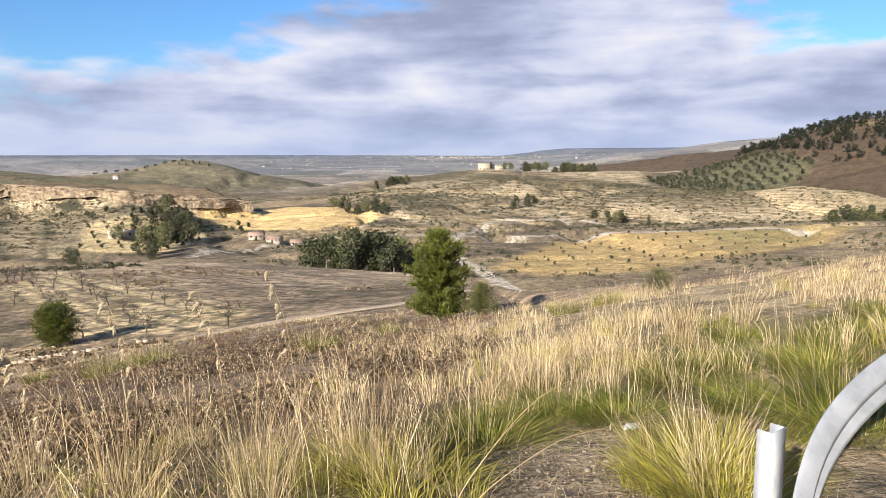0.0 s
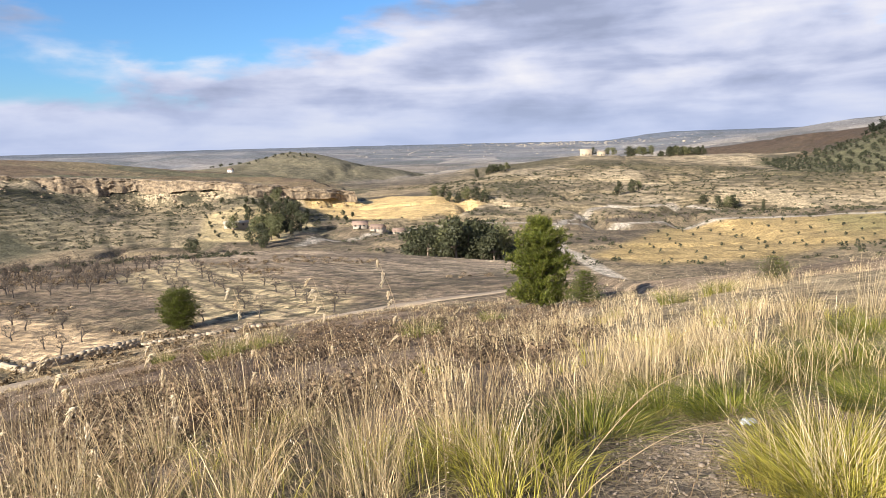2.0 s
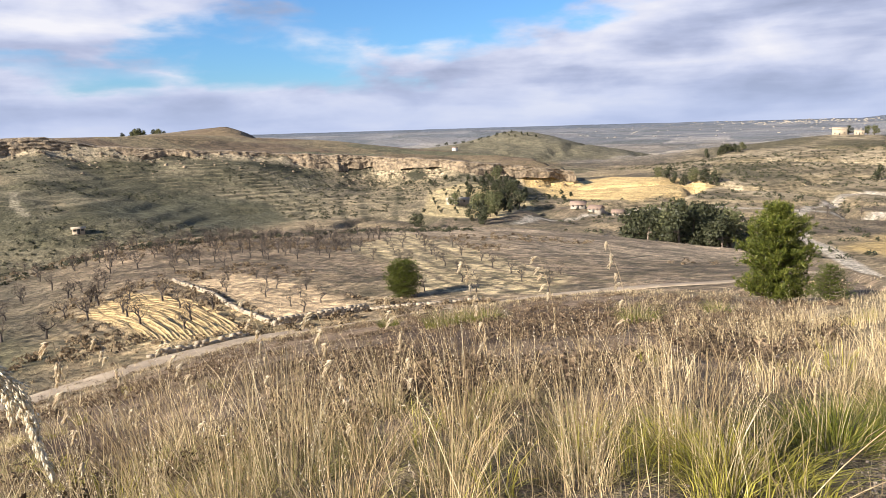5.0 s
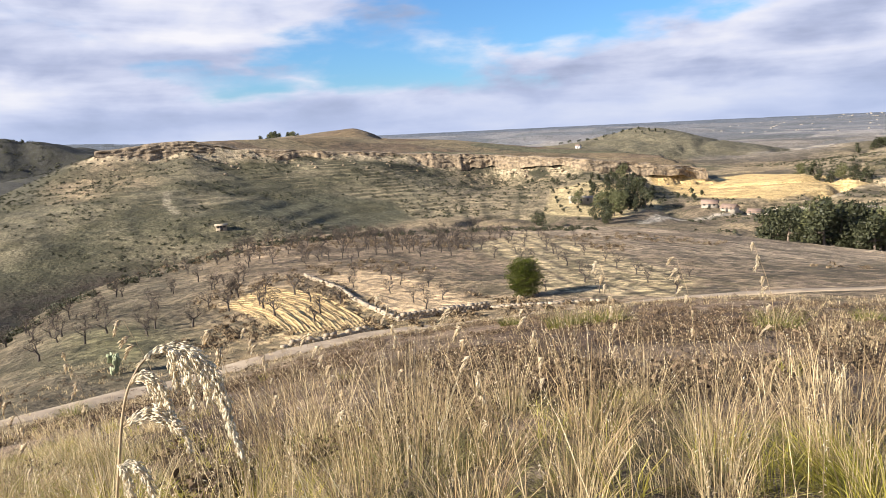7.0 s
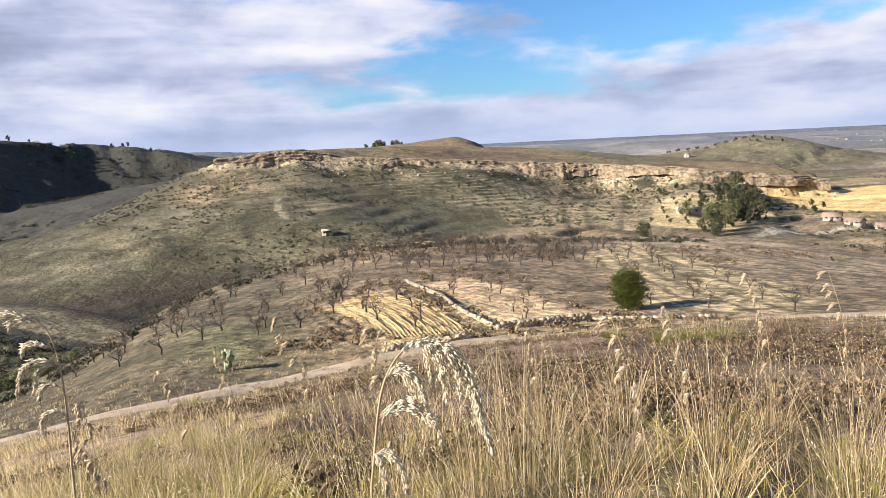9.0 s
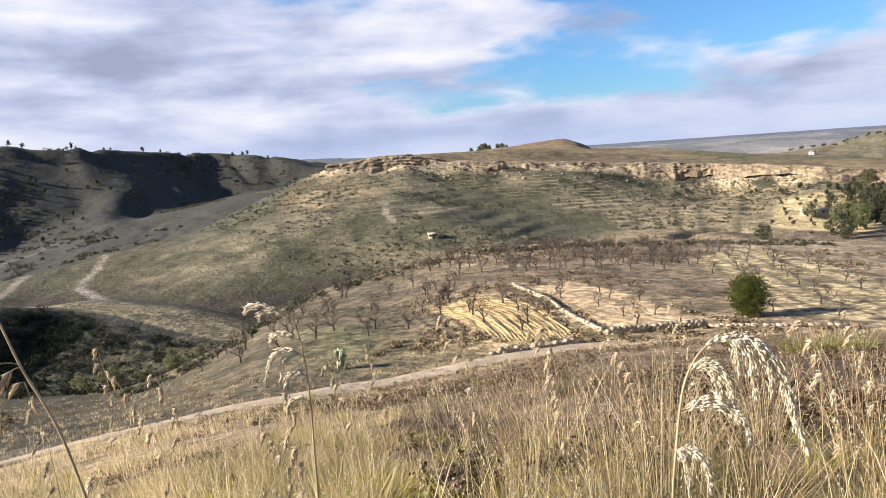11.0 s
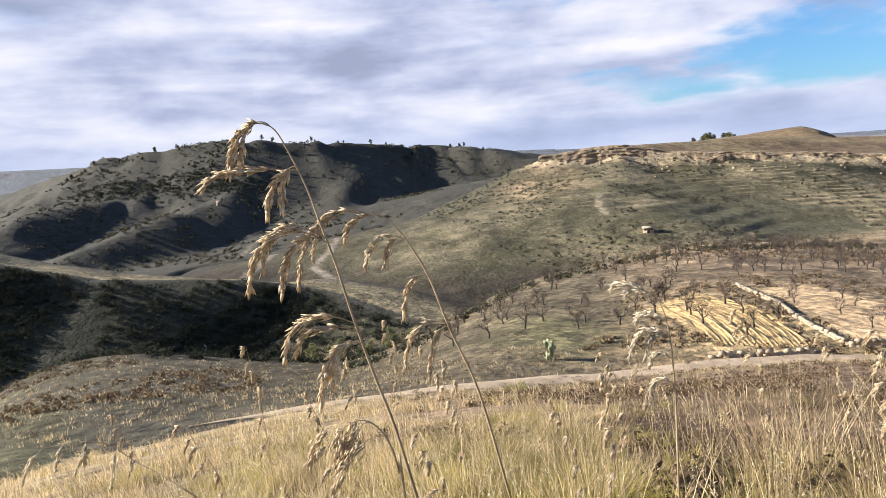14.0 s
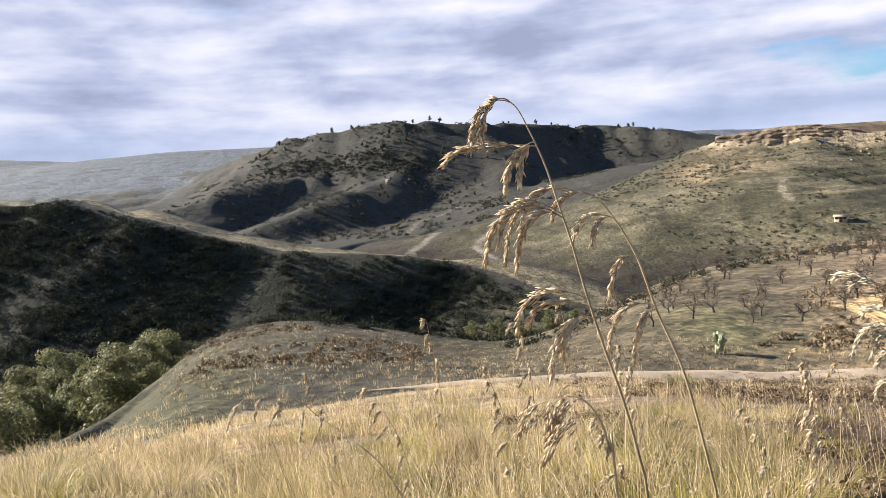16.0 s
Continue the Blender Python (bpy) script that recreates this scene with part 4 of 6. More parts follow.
# ---- roads ----
def cliff_face():
    """The broken rock wall under the rim of the table mountain."""
    line = np.array(MESA[:8], float)
    s = np.concatenate([[0], np.cumsum(np.hypot(*np.diff(line[:, :2], axis=0).T))])
    t = np.arange(0, s[-1], 0.9)
    x, y, z = (np.interp(t, s, line[:, k]) for k in range(3))
    for _ in range(25):
        x[1:-1], y[1:-1], z[1:-1] = ((v[:-2] + 2 * v[1:-1] + v[2:]) / 4 for v in (x, y, z))
    dx, dy = np.gradient(x), np.gradient(y)
    long = np.hypot(dx, dy)
    nx, ny = dy / long, -dx / long
    zero = np.zeros_like(t)
    tall = np.where(x > -250, 0.7, 1.0) * np.clip(5.5 + 7.0 * hash_noise(t, zero, 38.0, 3) + 3 * hash_noise(t, zero, 9.0, 4), -1.5, 11)
    tall = np.maximum(tall, 10.0 * smoothstep(26, 6, np.hypot(x + 383, y - 202)))
    flute = 1.5 * np.abs(hash_noise(t, zero, 4.2, 14)) + 2.6 * hash_noise(t, zero, 13.0, 8) + 0.6 * np.abs(hash_noise(t, zero, 1.7, 15))
    rows = []
    for k in range(18):
        u = k / 17
        ledge = np.floor(u * 4 + 0.35 * hash_noise(t, zero + k * 0.1, 20.0, 6)) / 4
        out = 1.6 + ledge * 2.6 + 0.8 * u + flute * (0.5 + 0.6 * u) + 0.7 * hash_noise(t, zero + 30 * u, 3.2, 7) + 0.45 * hash_noise(t, zero + 90 * u, 1.6, 9)
        out = np.where(k == 0, -4.0, out)
        rows.append(np.stack([x + nx * out, y + ny * out, z + 0.9 + 0.6 * hash_noise(t, zero, 5.0, 2) - u * tall - 3.0 * (u == 1)], -1))
    v = np.stack(rows, 1)
    n, m = v.shape[:2]
    i, j = np.meshgrid(np.arange(n - 1), np.arange(m - 1), indexing="ij")
    q = np.stack([i * m + j, i * m + j + 1, (i + 1) * m + j + 1, (i + 1) * m + j], -1).reshape(-1, 4)
    tagged(part("cliff", (v.reshape(-1, 3), q, np.zeros((0, 3), int)), CLIFF, None, "broken pale rock cliff under the plateau rim"), category="cliff", kind="structure")


cliff_face()


def road_strip(name, line, width, label):
    """A worn strip of dirt, laid over the ground."""
    p = np.array([q[:2] for q in line], float)
    t = np.linspace(0, len(p) - 1, 220)
    x, y = (np.interp(t, np.arange(len(p)), p[:, k]) for k in (0, 1))
    for _ in range(12):
        x[1:-1], y[1:-1] = (x[:-2] + x[1:-1] * 2 + x[2:]) / 4, (y[:-2] + y[1:-1] * 2 + y[2:]) / 4
    dx, dy = np.gradient(x), np.gradient(y)
    long = np.hypot(dx, dy)
    rows = []
    for s, lift in ((-0.5, -0.1), (-0.42, 0.07), (-0.2, 0.06), (0, 0.12), (0.2, 0.06), (0.42, 0.07), (0.5, -0.1)):
        w = width * s * (1 + 0.12 * np.sin(t * 9 + s * 3)) * smoothstep(0, 0.9, t[-1] - t)
        a, b = x - dy / long * w, y + dx / long * w
        rows.append(np.stack([a, b, land(a, b) + lift], -1))
    v = np.stack(rows, 1)
    n, m = v.shape[:2]
    i, j = np.meshgrid(np.arange(n - 1), np.arange(m - 1), indexing="ij")
    q = np.stack([i * m + j, i * m + j + 1, (i + 1) * m + j + 1, (i + 1) * m + j], -1).reshape(-1, 4)
    tagged(part(name, (v.reshape(-1, 3), q, np.zeros((0, 3), int)), DIRT, None, label, True), category="road", kind="structure")


road_strip("road", ROAD, 2.4, "pale dirt road along the foot of the slope")


# ---- trees ----
def tree_kind(name, label, category, height, spread, leaf, count, size, long=1.0, clumps=9, base=0.25, trunk=0.035):
    ob = thing(name, label, category, 0, 0, 0)
    lean = rng.normal(0, 0.04 * height, 2)
    wood = [tube([(0, 0, -0.5), (lean[0] * 0.3, lean[1] * 0.3, height * 0.3), (lean[0], lean[1], height * 0.72)], [height * trunk, height * trunk * 0.7, height * trunk * 0.25], 7)]
    blobs = heap(height, spread, height * base, clumps)
    for b in blobs[:5]:
        wood.append(tube([(lean[0] * 0.3, lean[1] * 0.3, height * 0.28), ((b[0] + lean[0]) / 2, (b[1] + lean[1]) / 2, (b[2] + height * 0.3) / 2), b[:3]], [height * trunk * 0.5, height * trunk * 0.32, height * trunk * 0.1], 5))
    part("trunk", joined(wood), BARK, ob, smooth=True)
    part("crown", crown(blobs, count, size, long), leaf, ob)
    return ob


def plant_trees(kinds, places, low, high, group):
    """Trees at the given places, of the given kinds in turn, between low and high times their size; the patterns are used first."""
    spots = np.array(places, float)
    for k, ((x, y), z) in enumerate(zip(spots, land(spots[:, 0], spots[:, 1]))):
        kind = kinds[k % len(kinds)]
        size = rng.uniform(low, high)
        m = pose(x, y, z - 0.03, 0, 0, rng.uniform(0, 360))
        if kind.get("used"):
            ob = copy_thing(kind["ob"], m)
        else:
            ob, kind["used"] = kind["ob"], True
            ob.matrix_basis = m
        ob.scale = (size, size, size * rng.uniform(0.9, 1.12))
        tagged(ob, group=group)


def scattered(count, x, y, rx, ry, keep=lambda a, b: True):
    out = []
    while len(out) < count:
        a, b = x + rng.uniform(-rx, rx), y + rng.uniform(-ry, ry)
        if ((a - x) / rx) ** 2 + ((b - y) / ry) ** 2 <= 1 and keep(a, b):
            out.append((a, b))
    return out


def patterns(*made):
    return [{"ob": ob} for ob in made]


def big_pine(x, y, height, spread, whorls, per, shape, label):
    ob = thing("pine_tree", label, "pine tree", x, y, turn=35)
    wood, needles = pine_needles(height, spread, whorls, per, shape)
    part("trunk", tube([(0, 0, -0.3), (0.04, 0.02, height * 0.4), (0, 0.05, height * 0.97)], [height * 0.028, height * 0.018, 0.012], 8), BARK, ob, smooth=True)
    part("branchwork", wood, BARK, ob)
    part("crown", needles, NEEDLES, ob)


big_pine(-0.4, 32.0, 4.4, 1.5, 20, 13, lambda u: (0.82 + 0.2 * math.sin(u * 19 + 0.6)) * min(1.0, (1.06 - u) * 2.0) ** 0.65, "bushy light green young pine tree on the dry slope")
big_pine(1.55, 30.6, 1.5, 0.8, 10, 13, lambda u: (1.05 - u) ** 0.5, "low green pine seedling beside the larger pine")
big_pine(-31.6, 54.4, 3.6, 1.75, 15, 15, lambda u: math.sin(math.pi * (0.2 + 0.72 * u)) ** 0.7, "rounded dark green young pine by the track")
big_pine(6.9, 22.4, 0.8, 0.6, 9, 12, lambda u: (1.05 - u) ** 0.5, "small green pine bush in dry grass")

EUC = patterns(*[tree_kind("eucalyptus_tree", "grey-green eucalyptus tree with a rounded crown", "tree", 9.5, 3.3, GREY_LEAF, 7500, 0.13, 1.5, 18, 0.0) for _ in range(3)])
hollow = [(107, 124), (108.6, 120), (110, 108), (111.5, 98), (112.6, 118), (114, 106), (115.5, 124), (117, 110), (118.5, 100), (107.8, 130), (111, 130), (114.6, 134), (117.5, 130), (119.5, 118), (121, 105)]
plant_trees(EUC, [(-d * math.sin(radians(a)), d * math.cos(radians(a))) for a, d in hollow], 1.3, 1.6, "eucalyptus trees in the hollow")
WILLOW = patterns(*[tree_kind("olive_bush", "large rounded olive-green bush in the gully", "bush", 6.5, 3.2, GREY_LEAF, 1900, 0.17, 1.4, 10, 0.02) for _ in range(2)])
plant_trees(WILLOW, [(-156, 26), (-158, 20), (-152, 32), (-150, 15), (-155, 38), (-148, 24), (-153, 44), (-140, 46)], 0.75, 1.1, "bushes in the gully")
OAK = patterns(*[tree_kind("evergreen_tree", "dark green evergreen tree with a dense crown", "tree", 11, 4.6, leaf, 900, 0.45, 1.2, 18, 0.02) for leaf in (DARK_LEAF, DARK_LEAF, GREY_LEAF, DARK_LEAF)])
plant_trees(OAK, [(-108, 253), (-113, 262), (-116, 286), (-126, 350), (-134, 300), (-142, 367), (-124, 296), (-122, 310), (-128, 322), (-133, 335), (-150, 372), (-130, 340), (-146, 340), (-142, 352), (-115, 276), (-121, 268)] + scattered(12, -131, 318, 17, 46), 0.45, 0.95, "evergreen trees by the farm")
plant_trees(OAK, [(-133, 246), (-138, 250)], 0.5, 0.6, "evergreen trees by the farm")
plant_trees(OAK, scattered(34, -25, 200, 17, 22) + [(-38, 220), (-42, 228), (-14, 182), (-36, 192), (-40, 204)], 0.5, 1.15, "grove below the shelf")
plant_trees(OAK, [(-62, 440), (-56, 436), (-50, 431), (-44, 428), (-66, 446), (-38, 424), (-74, 452)], 0.6, 0.9, "trees along the yellow field")
plant_trees(OAK, scattered(9, -46, 664, 22, 8), 0.6, 0.8, "far wood")
plant_trees(OAK, scattered(30, 110, 755, 75, 14), 0.7, 1.0, "wood behind the ruin")
plant_trees(OAK, [(45, 448), (53, 455), (58, 463), (87, 410), (90, 388), (101, 400), (96, 392), (220, 396), (239, 391)], 0.5, 0.95, "trees on the eastern hills")
plant_trees(OAK, scattered(12, 206, 350, 16, 9), 0.7, 1.1, "trees beside the eastern lane")
plant_trees(OAK, scattered(20, -600, 512, 34, 14), 0.5, 0.9, "dark wood on the plateau")
def forest(name, places, height, label):
    """A wood too far off to count its trees."""
    spots = np.array(places)
    z = land(spots[:, 0], spots[:, 1])
    made = [crown(heap(height, height * 0.42, 0, 6), 110, height * 0.085) for _ in range(5)]
    limbs = [tube([(0, 0, -0.5), (0.1, 0, height * 0.6)], [height * 0.03, height * 0.015], 4) for _ in range(1)]
    parts = [moved(joined([made[k % 5], limbs[0]]), np.array([x, y, h]), rng.uniform(0, 6), rng.uniform(0.6, 1.4)) for k, ((x, y), h) in enumerate(zip(spots, z))]
    stuff(name, joined(parts), HILL_SCRUB, label, "wood")


FAR = patterns(*[tree_kind("far_tree", "small dark tree on a distant slope", "tree", 7, 2.8, DARK_LEAF, 260, 0.55, 1.1, 7, 0.1) for _ in range(3)])
forest("hill_wood", scattered(300, 385, 690, 95, 130, lambda a, b: not (a < 320 and b > 600) and a > 290), 8.0, "dense dark wood on the hillside")
plant_trees(FAR, scattered(26, 430, 850, 25, 90), 0.7, 1.2, "trees on the wooded hill")
plant_trees(FAR, [(-1000 + rng.normal(0, 12), y) for y in rng.uniform(40, 420, 26)], 0.6, 1.3, "trees on the western crest")
plant_trees(FAR, scattered(60, -860, 60, 120, 160), 0.5, 1.1, "trees on the western slopes")
plant_trees(FAR, scattered(20, -1075, -90, 40, 90), 0.7, 1.2, "trees on the western crest")
plant_trees(FAR, [(-314 + 60 * k / 9 + rng.normal(0, 3), 815 + rng.normal(0, 6)) for k in range(6)], 0.5, 0.7, "trees on the cone hill")
plant_trees(FAR, scattered(26, -150, 360, 60, 20), 0.4, 0.7, "bushes along the rim")


def cypress(x, y, height):
    ob = thing("cypress_tree", "slim dark cypress beside the eastern lane", "tree", x, y)
    part("trunk", tube([(0, 0, -0.2), (0, 0, height * 0.5)], [0.14, 0.06], 6), BARK, ob)
    part("crown", crown([(0, 0, height * (0.12 + 0.8 * k / 7), height * 0.13 * (1 - 0.6 * abs(k / 7 - 0.3)), 1.3) for k in range(8)], 700, 0.2), DARK_LEAF, ob)


cypress(93.9, 322, 6.6)
OLIVE = patterns(*[tree_kind("olive_tree", "small grey-green olive tree in an orchard row", "tree", 3.2, 1.7, OLIVE_LEAF, 170, 0.3, 1.2, 5, 0.15) for _ in range(3)])
grove = [(a, b) for a in np.arange(195, 322, 9.4) for b in np.arange(562, 720, 10.5) if inside(np.array(a), np.array(b), OLIVE_GROVE)]
plant_trees(OLIVE, [(a + rng.normal(0, 0.8), b + rng.normal(0, 0.8)) for a, b in grove], 1.35, 1.85, "olive grove on the hillside")
citrus = [(a + 0.3 * b - 90, b) for a in np.arange(-190, -80, 8.5) for b in np.arange(276, 358, 9) if inside(np.array(a + 0.3 * b - 90), np.array(b), CITRUS_FIELD)]
plant_trees(OLIVE, citrus, 0.6, 0.8, "bushes in the pale orchard")
hill_rows = [(a, b) for a in np.arange(12, 172, 10) for b in np.arange(190, 310, 14) if inside(np.array(a), np.array(b), ORCHARD)]
plant_trees(OLIVE, [(a + rng.normal(0, 1), b + rng.normal(0, 1)) for a, b in hill_rows], 0.28, 0.5, "young trees in the yellow orchard")
plant_trees(OLIVE, [(-378 + 7 * k, 745 + 9.5 * k + m * 6) for k in range(10) for m in (0, 1)], 0.9, 1.3, "tree rows on the cone hill")


def almond(height):
    ob = thing("almond_tree", "leafless dark almond tree in a terraced field", "tree", 0, 0, 0)
    part("trunk", bare_tree(height), TWIG, ob)
    part("crown", crown(heap(height * 1.05, height * 0.42, height * 0.42, 7), 70, 0.05, 5.0), TWIGS, ob, "haze of fine brown twigs")
    return ob


ALMOND = patterns(*[almond(2.4) for _ in range(5)])
row = [(a + 0.35 * b, b) for a in np.arange(-120, 0, 6.2) for b in np.arange(58, 124, 6.0)]
plant_trees(ALMOND, [(a + rng.normal(0, 0.6), b + rng.normal(0, 0.6)) for a, b in row if inside(np.array(a), np.array(b), STRIPED_FIELD)], 0.7, 1.0, "almond trees in the striped field")
plant_trees(ALMOND, [(-57.5, 59), (-54.3, 54.8), (-50.5, 57.5), (-51, 52), (-47, 55), (-45, 51), (-44, 56), (-42, 52.5), (-40, 48.5), (-38.5, 51), (-37, 46.5), (-55, 61)], 0.65, 0.85, "almond trees in the sandy field")
plant_trees(ALMOND, [(-58, 46), (-54, 46.5), (-51, 40), (-44.5, 41), (-49, 44), (-47, 38), (-54, 42), (-42, 38), (-60, 44), (-45.5, 44.5)], 0.85, 1.1, "almond trees in the tilled field")
plant_trees(ALMOND, [(a, b) for a, b in scattered(85, -80, 82, 34, 44) if not inside(np.array(a), np.array(b), STRIPED_FIELD) and math.hypot(a, b) > 82 and math.hypot(a, b) < 142], 0.75, 1.1, "almond trees along the crest of the shelf")
plant_trees(ALMOND, [(a, b) for a, b in scattered(130, -84, 92, 26, 30) if not inside(np.array(a), np.array(b), STRIPED_FIELD) and 92 < math.hypot(a, b) < 140], 0.8, 1.15, "almond trees along the crest of the shelf")
plant_trees(ALMOND, [(3 + 66 * f + rng.normal(0, 1), 284 + 54 * f + m * 7 + rng.normal(0, 1)) for f in np.linspace(0, 1, 13) for m in (0, 1, 2)], 1.0, 1.5, "bare trees along the valley lane")
plant_trees(ALMOND, [(4 + 22 * f + rng.normal(0, 1), 252 + 14 * f + rng.normal(0, 1)) for f in np.linspace(0, 1, 8)], 0.8, 1.2, "bare trees along the valley lane")
plant_trees(ALMOND, [(a, b) for a, b in scattered(46, -70, 34, 18, 16) if math.hypot(a, b) > 52], 0.7, 1.1, "almond trees on the lower shelf")


def prickly_pear(x, y):
    ob = thing("cactus", "pale green prickly pear cactus beside the dirt road", "cactus", x, y)
    spots = [(0, 0, 0, 0.0)]
    for k in range(85):
        px, py, pz, a = spots[rng.integers(0, len(spots))]
        a = rng.uniform(0, math.pi)
        tilt = rng.uniform(-1.15, 1.15)
        w = rng.uniform(0.1, 0.15)
        cx, cy, cz = px + math.cos(a) * math.sin(tilt) * 0.19, py + math.sin(a) * math.sin(tilt) * 0.19, pz + 0.17 * math.cos(tilt)
        bm = bmesh.new()
        bmesh.ops.create_uvsphere(bm, u_segments=8, v_segments=5, radius=1)
        m = Matrix.Translation((cx, cy, cz)) @ Matrix.Rotation(a, 4, "Z") @ Matrix.Rotation(tilt, 4, "Y") @ Matrix.Diagonal((w, 0.035, w * 1.35, 1))
        bmesh.ops.transform(bm, matrix=m, verts=bm.verts)
        mesh = bpy.data.meshes.new("pad")
        bm.to_mesh(mesh), bm.free()
        mesh.materials.append(CACTUS)
        part("pad", mesh, CACTUS, ob)
        if cz < 1.1:
            spots.append((cx + math.cos(a) * math.sin(tilt) * 0.14, cy + math.sin(a) * math.sin(tilt) * 0.14, cz + 0.13 * math.cos(tilt), a))


prickly_pear(-43.5, 21.6)


# ---- scrub ----
def bushes(places, size, per, leaf, name, label, leaf_size=1.3):
    at = np.array(places)
    z = land(at[:, 0], at[:, 1])
    r = size * rng.uniform(0.5, 1.4, len(at))
    spot = np.repeat(np.c_[at, z], per, 0)
    way = rng.normal(0, 1, (len(spot), 3))
    way /= np.linalg.norm(way, axis=1, keepdims=True)
    way[:, 2] = np.abs(way[:, 2]) * 0.8
    rr = np.repeat(r, per)
    stuff(name, leaves(spot + way * rr[:, None] * rng.uniform(0.4, 1.05, len(spot))[:, None], way, leaf_size * rr.mean() / per**0.5, 1.2), leaf, label, "scrub")


crest = RIDGES["scrub_hill"][0]
spots = []
while len(spots) < 4300:
    k = rng.integers(0, len(crest) - 1)
    f, out = rng.uniform(), rng.uniform(4, 110)
    (ax, ay, _), (bx, by, _) = crest[k], crest[k + 1]
    long = math.hypot(bx - ax, by - ay)
    spots.append((ax + f * (bx - ax) + out * (by - ay) / long, ay + f * (by - ay) - out * (bx - ax) / long))
spots += list(zip(rng.uniform(-212, -130, 600), rng.uniform(-125, -40, 600)))
bushes(spots, 1.75, 70, HILL_SCRUB, "hillside_scrub", "dark green scrub, darkened for the shaded hillside", 1.15)
spots = [(x, y) for x, y in zip(rng.uniform(-400, -140, 7000), rng.uniform(110, 400, 7000)) if -140 < float(mesa(np.array(x), np.array(y)) - home_slope(np.array(x), np.array(y))) and not inside(np.array(x), np.array(y), MESA) and hash_noise(np.array(x), np.array(y), 26.0, 77) > -0.05 and not inside(np.array(x), np.array(y), MESA_FIELD)][:2200]
bushes(spots, 0.95, 18, SCRUB, "mesa_scrub", "low grey-green bushes on the terraced slope")
spots = [(x, y) for x, y in zip(rng.uniform(-130, 260, 7600), rng.uniform(180, 620, 7600)) if hash_noise(np.array(x), np.array(y), 45.0, 78) > -0.2 and not any(inside(np.array(x), np.array(y), f) for f in (YELLOW_FIELD, ORCHARD, CITRUS_FIELD))][:3600]
bushes(spots, 1.25, 14, SCRUB, "valley_scrub", "low dark bushes on the valley slopes")
spots = [(x, y) for x, y in zip(rng.uniform(-1120, -560, 7000), rng.uniform(-260, 420, 7000)) if hash_noise(np.array(x), np.array(y), 70.0, 83) + 0.5 * hash_noise(np.array(x), np.array(y), 20.0, 84) > 0.1 and not inside(np.array(x), np.array(y), SCAR)][:1600]
bushes(spots, 3.0, 24, SCRUB, "western_scrub", "dark bushes and low trees on the western hills")
belt = rng.uniform(0, 1, 800)
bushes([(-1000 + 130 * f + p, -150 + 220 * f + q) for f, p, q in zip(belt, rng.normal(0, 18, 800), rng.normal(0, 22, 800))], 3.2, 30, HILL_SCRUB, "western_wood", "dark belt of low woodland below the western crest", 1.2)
edge = [(a, np.interp(a, SHELF[:, 0], SHELF[:, 1]) - rng.uniform(0, 9)) for a in rng.uniform(24, 80, 260)]
bushes([(-d * math.sin(radians(a)), d * math.cos(radians(a))) for a, d in edge], 0.9, 34, SCRUB, "shelf_hedge", "low dark bushes along the edge of the fields")
spots = [(-d * math.sin(radians(a)), d * math.cos(radians(a))) for d, a in zip(rng.uniform(52, 140, 3600), rng.uniform(2, 106, 3600))]
spots = [(x, y) for x, y in spots if hash_noise(np.array(x), np.array(y), 16.0, 79) > -0.1 and not any(inside(np.array(x), np.array(y), f) for f in (STRIPED_FIELD, SANDY_FIELD, TILLED_FIELD))]
bushes(spots, 0.55, 22, WEED, "field_weeds", "brown weeds and low bushes between the fields")


# ---- grass ----
def polar(count, az0, az1, d0, d1, power=1.0):
    """Places on the slope round the road, thinner with distance."""
    a = np.radians(rng.uniform(az0, az1, count))
    d = d0 * (d1 / d0) ** (rng.uniform(0, 1, count) ** power)
    return np.stack([-np.sin(a) * d, np.cos(a) * d], -1)


def tufts(at, per, height, width, radius, splay, drift=(0, 0), sag=0.25):
    """Blades in tufts at the given places."""
    n = len(at)
    tall = height * rng.uniform(0.6, 1.25, n)
    spot = np.repeat(at, per, 0)
    a, r = rng.uniform(0, 2 * np.pi, n * per), np.sqrt(rng.uniform(0, 1, n * per))
    off = np.stack([np.cos(a), np.sin(a)], -1)
    rad = np.repeat(radius * rng.uniform(0.6, 1.3, n), per)
    xy = spot + off * (r * rad)[:, None]
    h = np.repeat(tall, per) * rng.uniform(0.5, 1.1, n * per)
    lean = off * (splay * h * rng.uniform(0.15, 1.2, n * per))[:, None] + np.asarray(drift) * h[:, None] + rng.normal(0, 0.06, (n * per, 2))
    base = np.c_[xy, land(xy[:, 0], xy[:, 1]) - 0.02]
    return blades(base, h, width * rng.uniform(0.6, 1.3, n * per), lean, sag)


def stalks(at, height, drift, width=0.0045, husks=9, husk=0.017):
    """Tall stems with narrow nodding seed heads: the stems, and the heads."""
    n = len(at)
    base = np.c_[at, land(at[:, 0], at[:, 1]) - 0.02]
    h = height * rng.uniform(0.7, 1.2, n)
    lean = np.asarray(drift) * h[:, None] + rng.normal(0, 0.16, (n, 2)) * h[:, None]
    stems = blades(base, h, np.full(n, width), lean, 0.06)
    s = np.repeat(np.linspace(0.74, 1.0, husks)[None], n, 0).ravel()
    k = np.repeat(np.arange(n), husks)
    spot = base[k].copy()
    spot[:, :2] += lean[k] * (s**1.8)[:, None]
    spot[:, 2] += h[k] * (s - 0.06 * s**3)
    way = np.c_[lean[k] * 0.9 + rng.normal(0, 0.35, (len(k), 2)), rng.uniform(-0.9, 0.8, len(k))]
    return stems, spikelets(spot, way, husk * rng.uniform(0.7, 1.5, len(k)), husk * 0.3)


